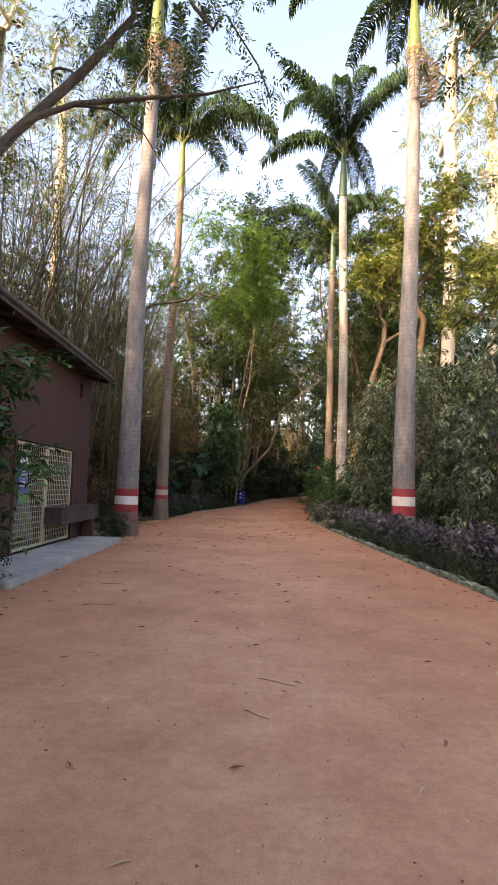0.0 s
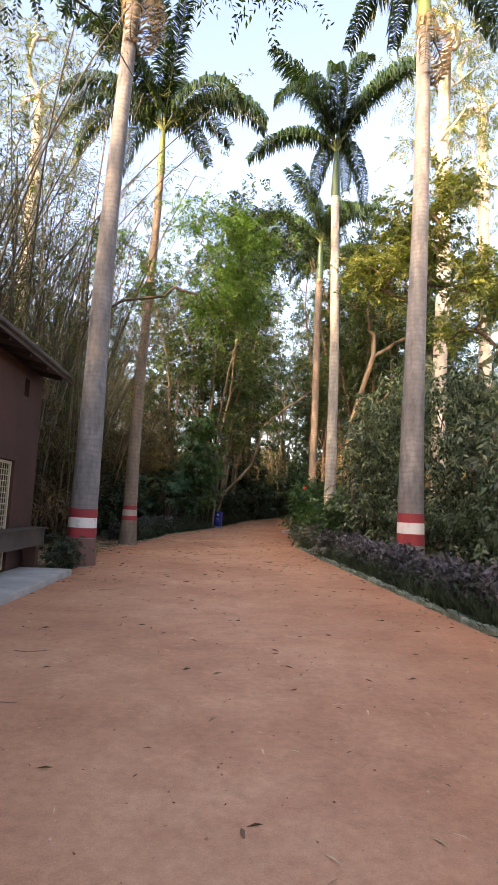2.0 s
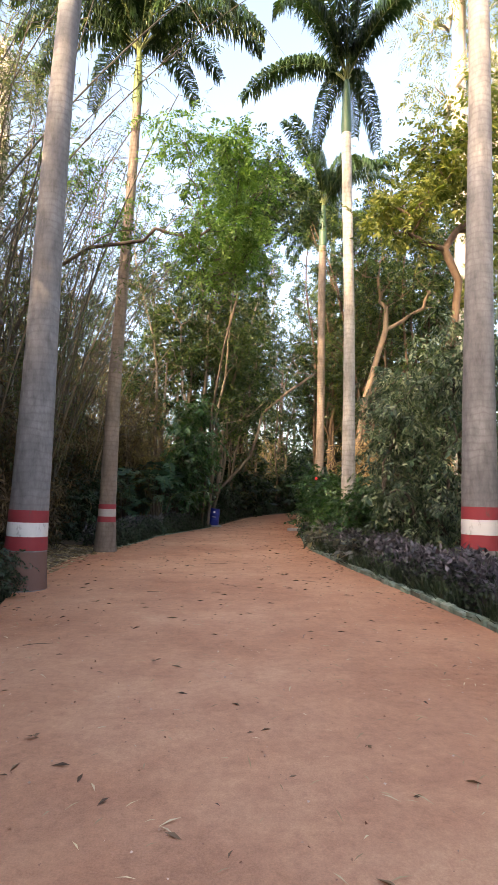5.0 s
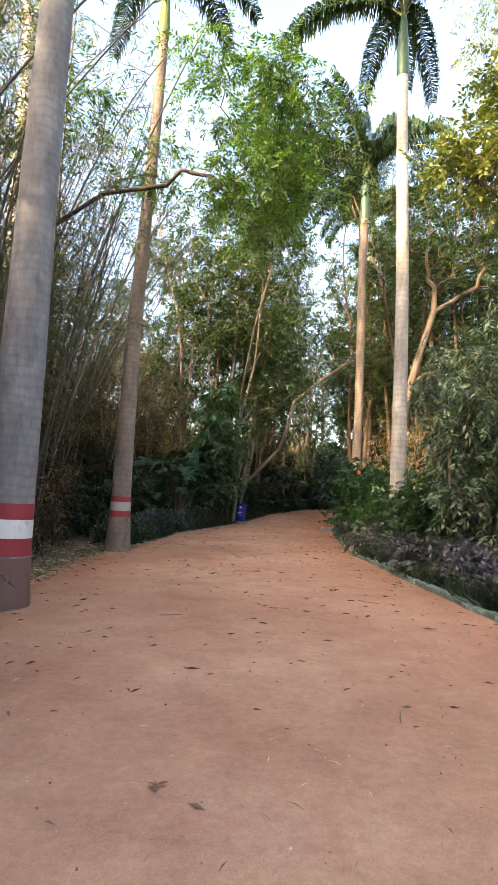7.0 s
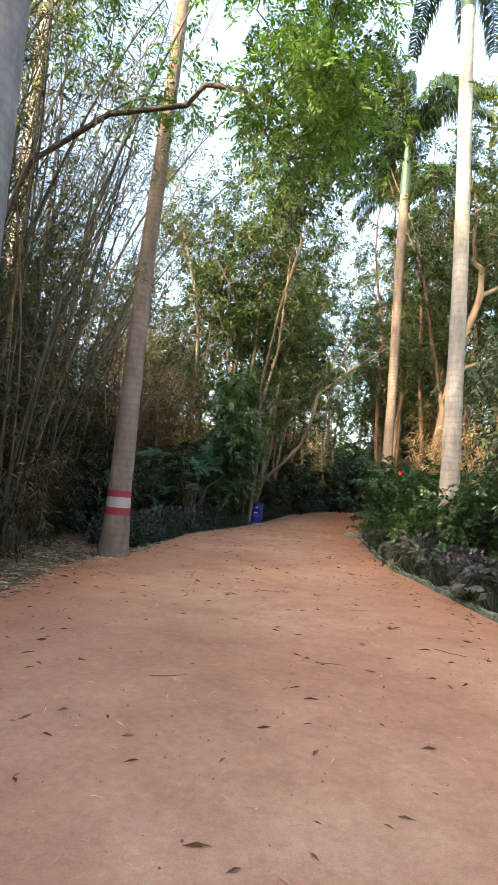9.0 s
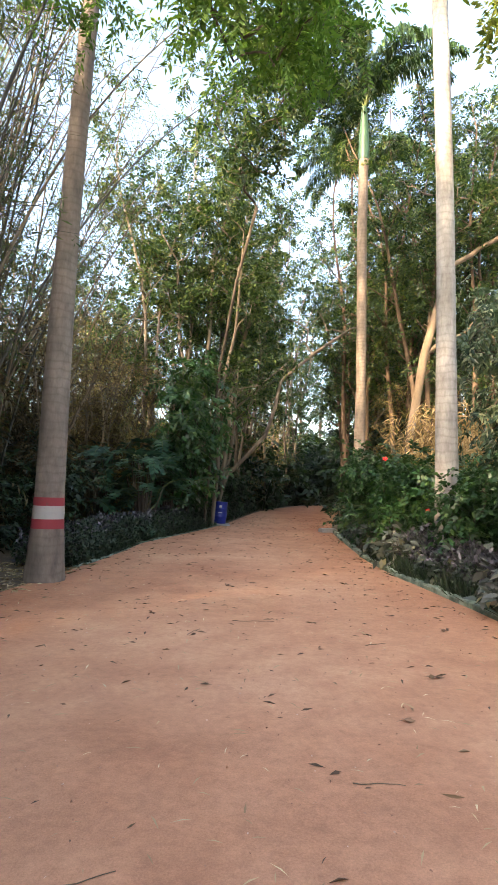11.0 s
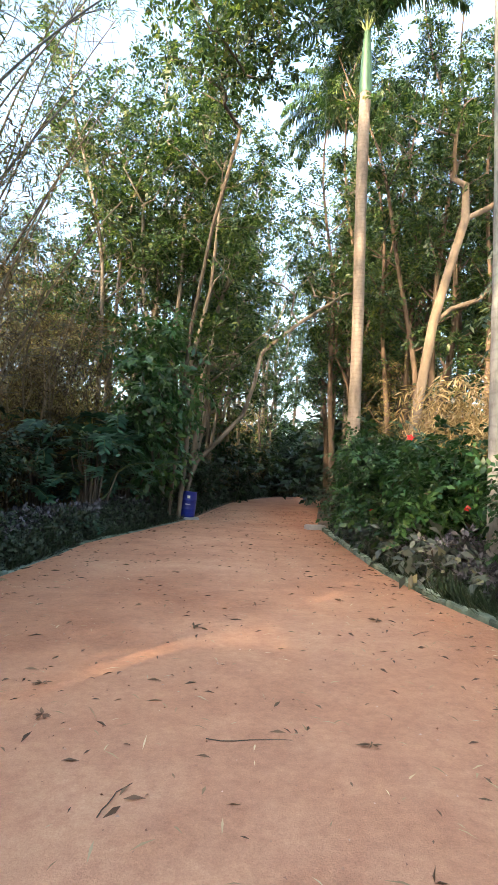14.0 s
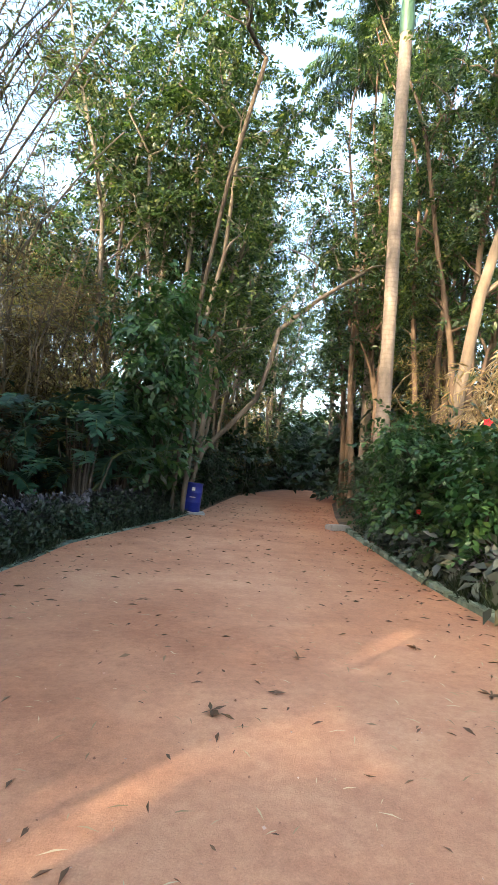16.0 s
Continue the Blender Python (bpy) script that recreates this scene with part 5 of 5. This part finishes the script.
# trees at the start of the walk, whose limbs hang into view
over = tree("overhanging_tree", "dark-limbed tree with bare branches over the path start", gpose(-3.9, 4.9), [(0, 0, -0.2), (0.1, 0.4, 2.2), (0.3, 1.1, 4.3), (0.4, 2.6, 6.3), (1.2, 3.1, 7.7), (1.9, 3.2, 8.7)],
     [(4.2, 3.2, 7.6, 0.25, 0.3, 0.15, 4), (3.2, 3.3, 8.9, 0.8, 0.6, 0.5, 8), (1.6, 3.3, 8.2, 0.8, 0.8, 0.6, 5), (0.7, 3.4, 7.7, 0.7, 0.6, 0.5, 7), (2.0, 3.2, 9.8, 1.5, 1.0, 0.8, 10)],
     M_LEAF_FOREST, M_BARK, 141, 5, 11, 0.3, 0.09, 0.03, 0.4, 0.5, r_max=0.075, r_tip=0.005, wiggle=0.04)
part("limb", tube([(0.3, 2.2, 5.75), (0.6, 2.5, 6.45), (1.2, 2.8, 6.95), (2.25, 3.1, 7.3), (3.1, 3.25, 7.5), (3.9, 3.4, 7.85)], [0.055, 0.05, 0.044, 0.034, 0.024, 0.008], 8), M_BARK, over, smooth=True)
orr = np.random.default_rng(147)
part("limb", tube([(1.1, 2.75, 6.9), (1.7, 2.9, 6.95), (2.2, 2.9, 6.6), (2.6, 3.0, 6.0)], [0.022, 0.017, 0.012, 0.005], 6), M_BARK, over, smooth=True)
part("spray", sprays(orr, lobes(orr, [(0.5, 2.9, 6.3, 0.5, 0.4, 0.35, 7), (1.5, 3.0, 8.3, 0.9, 0.5, 0.5, 12), (2.4, 3.1, 8.0, 0.6, 0.4, 0.5, 9), (3.6, 3.3, 7.7, 0.4, 0.3, 0.2, 4)]), 0.3, 6, 13, 0.36, 0.09, 0.022, 0.6), M_LEAF_FOREST, over)
tree("overhanging_tree", "tree with thin dark boughs hanging over the hedge", gpose(8.6, 7.5), [(0, 0, -0.2), (-0.2, 0.2, 3), (-0.8, 0.6, 6), (-2.2, 1.2, 8.2), (-3.6, 1.5, 8.6)],
     [(-4.6, 1.5, 9.4, 0.6, 0.5, 0.4, 6), (-5.2, 1.5, 9.0, 0.4, 0.4, 0.3, 3), (-3.0, 1.5, 10.2, 1.5, 1.2, 0.8, 16), (-3.6, 2.0, 7.2, 0.5, 0.8, 0.3, 4)], M_LEAF_FOREST, M_BARK, 142, 6, 11, 0.35, 0.11, 0.04, 0.4, 0.5, r_max=0.14, r_tip=0.006)
lv = shrub("broadleaf_shrub", "tall glossy broad-leaved shrub beside the entrance slab", "shrub", gpose(-3.55, 6.7), [(0.1, 0, 1.6, 0.7, 0.7, 0.9, 26), (0.35, 0.1, 2.6, 0.75, 0.6, 0.5, 22)], M_LEAF_HIB, M_BARK, 143, 5, 7, 0.3, 0.17, 0.065, 0.35, 0.1, 3, "", 0.03)
bush = shrub("small_bush", "small dark bush at the foot of the palm", "bush", gpose(-3.5, 14.7), [(0, 0, 0.42, 0.42, 0.4, 0.4, 46)], M_LEAF_HEDGE, M_BARK, 144, 6, 8, 0.16, 0.07, 0.035, 0.14, 0.3, 4, "", 0.015)
copy_thing(bush, gpose(-3.5, 7.0, 80))

for i in range(60):
    rr = np.random.default_rng(500 + i)
    y = rr.uniform(43, 80)
    x = float(left_edge(y)) - 1.6 - abs(rr.normal(0, 7)) if i % 2 else float(right_edge(y)) + 1.8 + abs(rr.normal(0, 7))
    copy_thing(fu if i % 6 else th, gpose(x, y, rr.uniform(0, 360)) @ Matrix.Scale(rr.uniform(1.4, 2.4) if i % 6 else 1.0, 4))
for i in range(22):
    rr = np.random.default_rng(600 + i)
    copy_thing(fu, gpose(-30 + i * 4.2, 112 + rr.uniform(-6, 6) if i < 17 else 126, rr.uniform(0, 360)) @ Matrix.Scale(rr.uniform(3.5, 5), 4))

# slender bare-stemmed trees and low bushes inside the bend
slim = tree("slender_tree", "slender dark-stemmed tree with a thin high crown", gpose(-2.2, 43.0), [(0, 0, -0.2), (0.15, 0.1, 3), (-0.1, 0, 6), (0.25, -0.1, 9), (0.1, 0, 12)],
            [(0.3, 0, 8.5, 1.2, 1.2, 1.0, 7), (-0.2, 0.2, 11.5, 1.4, 1.3, 1.2, 12), (0.2, 0, 14.0, 1.0, 1.0, 0.9, 8)], M_LEAF_FOREST, M_BARK, 151, 6, 9, 0.5, 0.16, 0.06, 0.6, 0.4, r_max=0.085, r_tip=0.006, group="slender forest trees")
for i in range(12):
    rr = np.random.default_rng(640 + i)
    y = 44 + 1.7 * i
    copy_thing(slim, gpose(float(left_edge(y)) - rr.uniform(0.9, 5.5), y, rr.uniform(0, 360)) @ Matrix.Scale(rr.uniform(0.8, 1.25), 4))
for x, y, k in ((-5.5, 50, 2.0), (-3.0, 55, 2.0), (-8.5, 47, 2.1), (-0.5, 63, 2.2), (3.0, 76, 2.4), (-7.5, 58, 2.4), (7.0, 84, 2.6), (-12, 52, 2.4)):
    copy_thing(fu, gpose(x, y, 37 * y) @ Matrix.Scale(k, 4))


# dead snag behind the palm
snag = part("dead_snag", join([tube([(0, 0, -0.1), (0.02, 0, 0.6), (-0.05, 0, 1.2), (-0.1, 0, 1.75)], [0.2, 0.17, 0.16, 0.14], 12), tube([(-0.12, 0, 1.5), (-0.3, 0, 2.2), (-0.28, 0, 2.9), (-0.45, 0, 3.5), (-0.7, 0, 4.4), (-0.75, 0.1, 5.2)], [0.12, 0.1, 0.085, 0.09, 0.07, 0.03], 9)]),
            M_PALM_PALE, smooth=True, at=gpose(-5.65, 22.3))
tagged(snag, "bent pale dead trunk behind the palm", "dead tree")


# ---- litter on the path ----
def scatter(name, label, count, y0, y1, length, width, mat, seed, grow=1.0, edge_bias=0.0, x_lo=None, x_hi=None, curl=0.3):
    rng = np.random.default_rng(seed)
    y = y0 + (y1 - y0) * rng.uniform(0, 1, count) ** grow
    u = rng.uniform(0.02, 0.98, count)
    if edge_bias:
        near = rng.uniform(0, 1, count) < edge_bias
        u = np.where(near, np.where(rng.uniform(0, 1, count) < 0.65, 1 - abs(rng.normal(0, 0.09, count)), abs(rng.normal(0, 0.08, count))), u)
    lo = left_edge(y) if x_lo is None else x_lo(y)
    hi = right_edge(y) if x_hi is None else x_hi(y)
    x = lo + (hi - lo) * np.clip(u, 0.01, 0.99)
    z = ground_z(y) + np.array([uneven(a, b) for a, b in zip(x, y)]) + 0.008
    d = rng.normal(0, 1, (count, 3)) * np.array([1, 1, 0.06])
    n = np.array([0, 0, 1.0]) + rng.normal(0, curl, (count, 3))
    s = rng.uniform(0.4, 1.4, count)
    ob = part(name, leaf_quads(np.stack([x, y, z], 1), d, n, length * s, width * s, 0.25), mat)
    return tagged(ob, label, "litter", kind="stuff")


scatter("leaf_litter", "dark dry leaves scattered over the path", 1500, 2.5, 44, 0.085, 0.02, M_LITTER, 701, 0.7, 0.35)
scatter("leaf_litter", "broad curled brown leaves on the shaded path", 520, 13, 42, 0.11, 0.019, M_LITTER, 706, 0.85, 0.3, curl=0.8)
scatter("straw_litter", "pale slivers of dry bamboo leaf on the path", 2200, 2, 30, 0.10, 0.010, M_STRAW, 702, 0.75, 0.1, curl=0.1)
scatter("grit", "tiny pebbles and crumbs on the path", 3500, 0.8, 24, 0.016, 0.012, M_GRIT, 703, 1.0, curl=0.8)
scatter("leaf_litter", "pale fallen bamboo leaves round the palm feet", 5200, 15.2, 25, 0.14, 0.03, M_STRAW, 704, 1.0, 0.0, lambda y: -8.5 + 0 * y, lambda y: left_edge(y) + 0.35, 0.5)
scatter("leaf_litter", "brown fallen leaves under the trees", 5000, 5, 42, 0.13, 0.05, M_LITTER, 705, 1.0, 0.0, lambda y: right_edge(y) + 1.0, lambda y: right_edge(y) + 7, 0.5)


def leaf_bunch(x, y, seed, size=0.12):
    """A shrivelled leaf whose lobes part from one stalk."""
    rng = np.random.default_rng(seed)
    v, f = [(0, 0, 0.015)], []
    for k in range(9):
        a, l = rng.uniform(0, 6.28), size * rng.uniform(0.35, 0.8)
        d, w = np.array([math.cos(a), math.sin(a), rng.uniform(0, 0.35)]), np.array([-math.sin(a), math.cos(a), rng.normal(0, 0.5)])
        n = len(v)
        v += [tuple(d * l * 0.5 + w * l * 0.14 + [0, 0, 0.012]), tuple(d * l + [0, 0, 0.004]), tuple(d * l * 0.45 - w * l * 0.14 + [0, 0, 0.008])]
        f.append((0, n, n + 1, n + 2))
    ob = part("fallen_leaf", (v, f), M_LITTER, at=pose(x, y, float(ground_z(y)) + 0.003 + uneven(x, y), 0, 0, rng.uniform(0, 360)))
    return tagged(ob, "shrivelled dark lobed leaf lying on the path", "leaf", "fallen leaves")


def twig(x, y, length, turn, seed):
    rng = np.random.default_rng(seed)
    t = np.linspace(0, 1, 7)
    p = np.stack([length * (t - 0.5), 0.06 * length * np.sin(t * 4 + seed), 0.008 + 0 * t], 1) + rng.normal(0, 0.004, (7, 3)) * [1, 1, 0.3]
    ob = part("twig", tube(p, 0.0024 * (1 - 0.6 * t) + 0.001, 5), M_BAMBOO_DRY, at=pose(x, y, float(ground_z(y)) + uneven(x, y), 0, 0, turn), smooth=True)
    return tagged(ob, "thin dry twig lying on the path", "twig", "twigs on the path")


for n, (x, y, sz) in enumerate(((1.22, 17.98, 0.13), (0.62, 17.03, 0.13), (-0.48, 22.5, 0.16), (-1.58, 20.88, 0.12), (-1.45, 20.34, 0.12), (-1.3, 9.7, 0.07), (0.75, 9.6, 0.05), (-0.75, 11.4, 0.09), (2.0, 19.6, 0.12), (1.6, 20.4, 0.1), (2.2, 21.5, 0.12), (0.5, 19.9, 0.12), (1.5, 24.0, 0.12), (-1.2, 28, 0.16), (-1.1, 25.5, 0.14), (1.6, 22.9, 0.13), (1.9, 16.8, 0.1), (0.3, 23.6, 0.12), (-0.85, 2.9, 0.05))):
    leaf_bunch(x, y, 800 + n, sz)
for n, (x, y, l, r) in enumerate(((-1.7, 6.6, 0.35, 10), (0.25, 4.2, 0.3, -20), (0.1, 3.6, 0.2, -35), (-1.9, 8.0, 0.3, 5), (-0.2, 20.0, 0.5, -8), (-0.9, 19.4, 0.3, 60), (1.0, 19.0, 0.25, 20), (-2.0, 12.0, 0.3, 30), (0.8, 12.5, 0.25, 80), (1.6, 17.0, 0.35, -40), (-1.2, 15.5, 0.3, 15), (0.2, 16.2, 0.28, -10), (1.9, 22.4, 0.3, 35))):
    twig(x, y, l, r, n)

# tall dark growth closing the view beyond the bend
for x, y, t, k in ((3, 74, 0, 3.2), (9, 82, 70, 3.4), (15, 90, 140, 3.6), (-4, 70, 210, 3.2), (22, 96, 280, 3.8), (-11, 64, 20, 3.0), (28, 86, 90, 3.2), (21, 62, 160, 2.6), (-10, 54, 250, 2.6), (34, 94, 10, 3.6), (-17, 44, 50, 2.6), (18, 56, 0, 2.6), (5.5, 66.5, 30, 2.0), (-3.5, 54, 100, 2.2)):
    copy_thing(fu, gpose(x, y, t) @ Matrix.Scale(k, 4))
for ob, x, y, turn, k in ((b1, -5.6, 21.4, 200, 0.9), (b2, -6.9, 26.6, 130, 0.85), (b1, -9.2, 22.8, 20, 1), (b2, -8.2, 19.2, 320, 1), (b1, -9.8, 27.6, 150, 1)):
    copy_thing(ob, gpose(x, y, turn) @ Matrix.Scale(k, 4))

for ob, x, y, turn, k in ((fb, 23, 74, 200, 1.1), (ta, 7.4, 72, 140, 0.9), (fb, 12.6, 60.5, 20, 0.8), (th, 1.8, 55, 0, 1.0), (th, 5.6, 69, 60, 1.2), (th, 13.4, 61.8, 60, 1.2)):
    copy_thing(ob, gpose(x, y, turn) @ Matrix.Scale(k, 4))

# ---- kerb stones ----
kerb("kerb", "row of mossy painted kerb stones along the path", right_edge, 3.0, 34.0, 1)
kerb("kerb", "low row of worn kerb stones along the hedge", lambda y: left_edge(y) - 0.03, 24.2, 36.0, -1, -0.07)
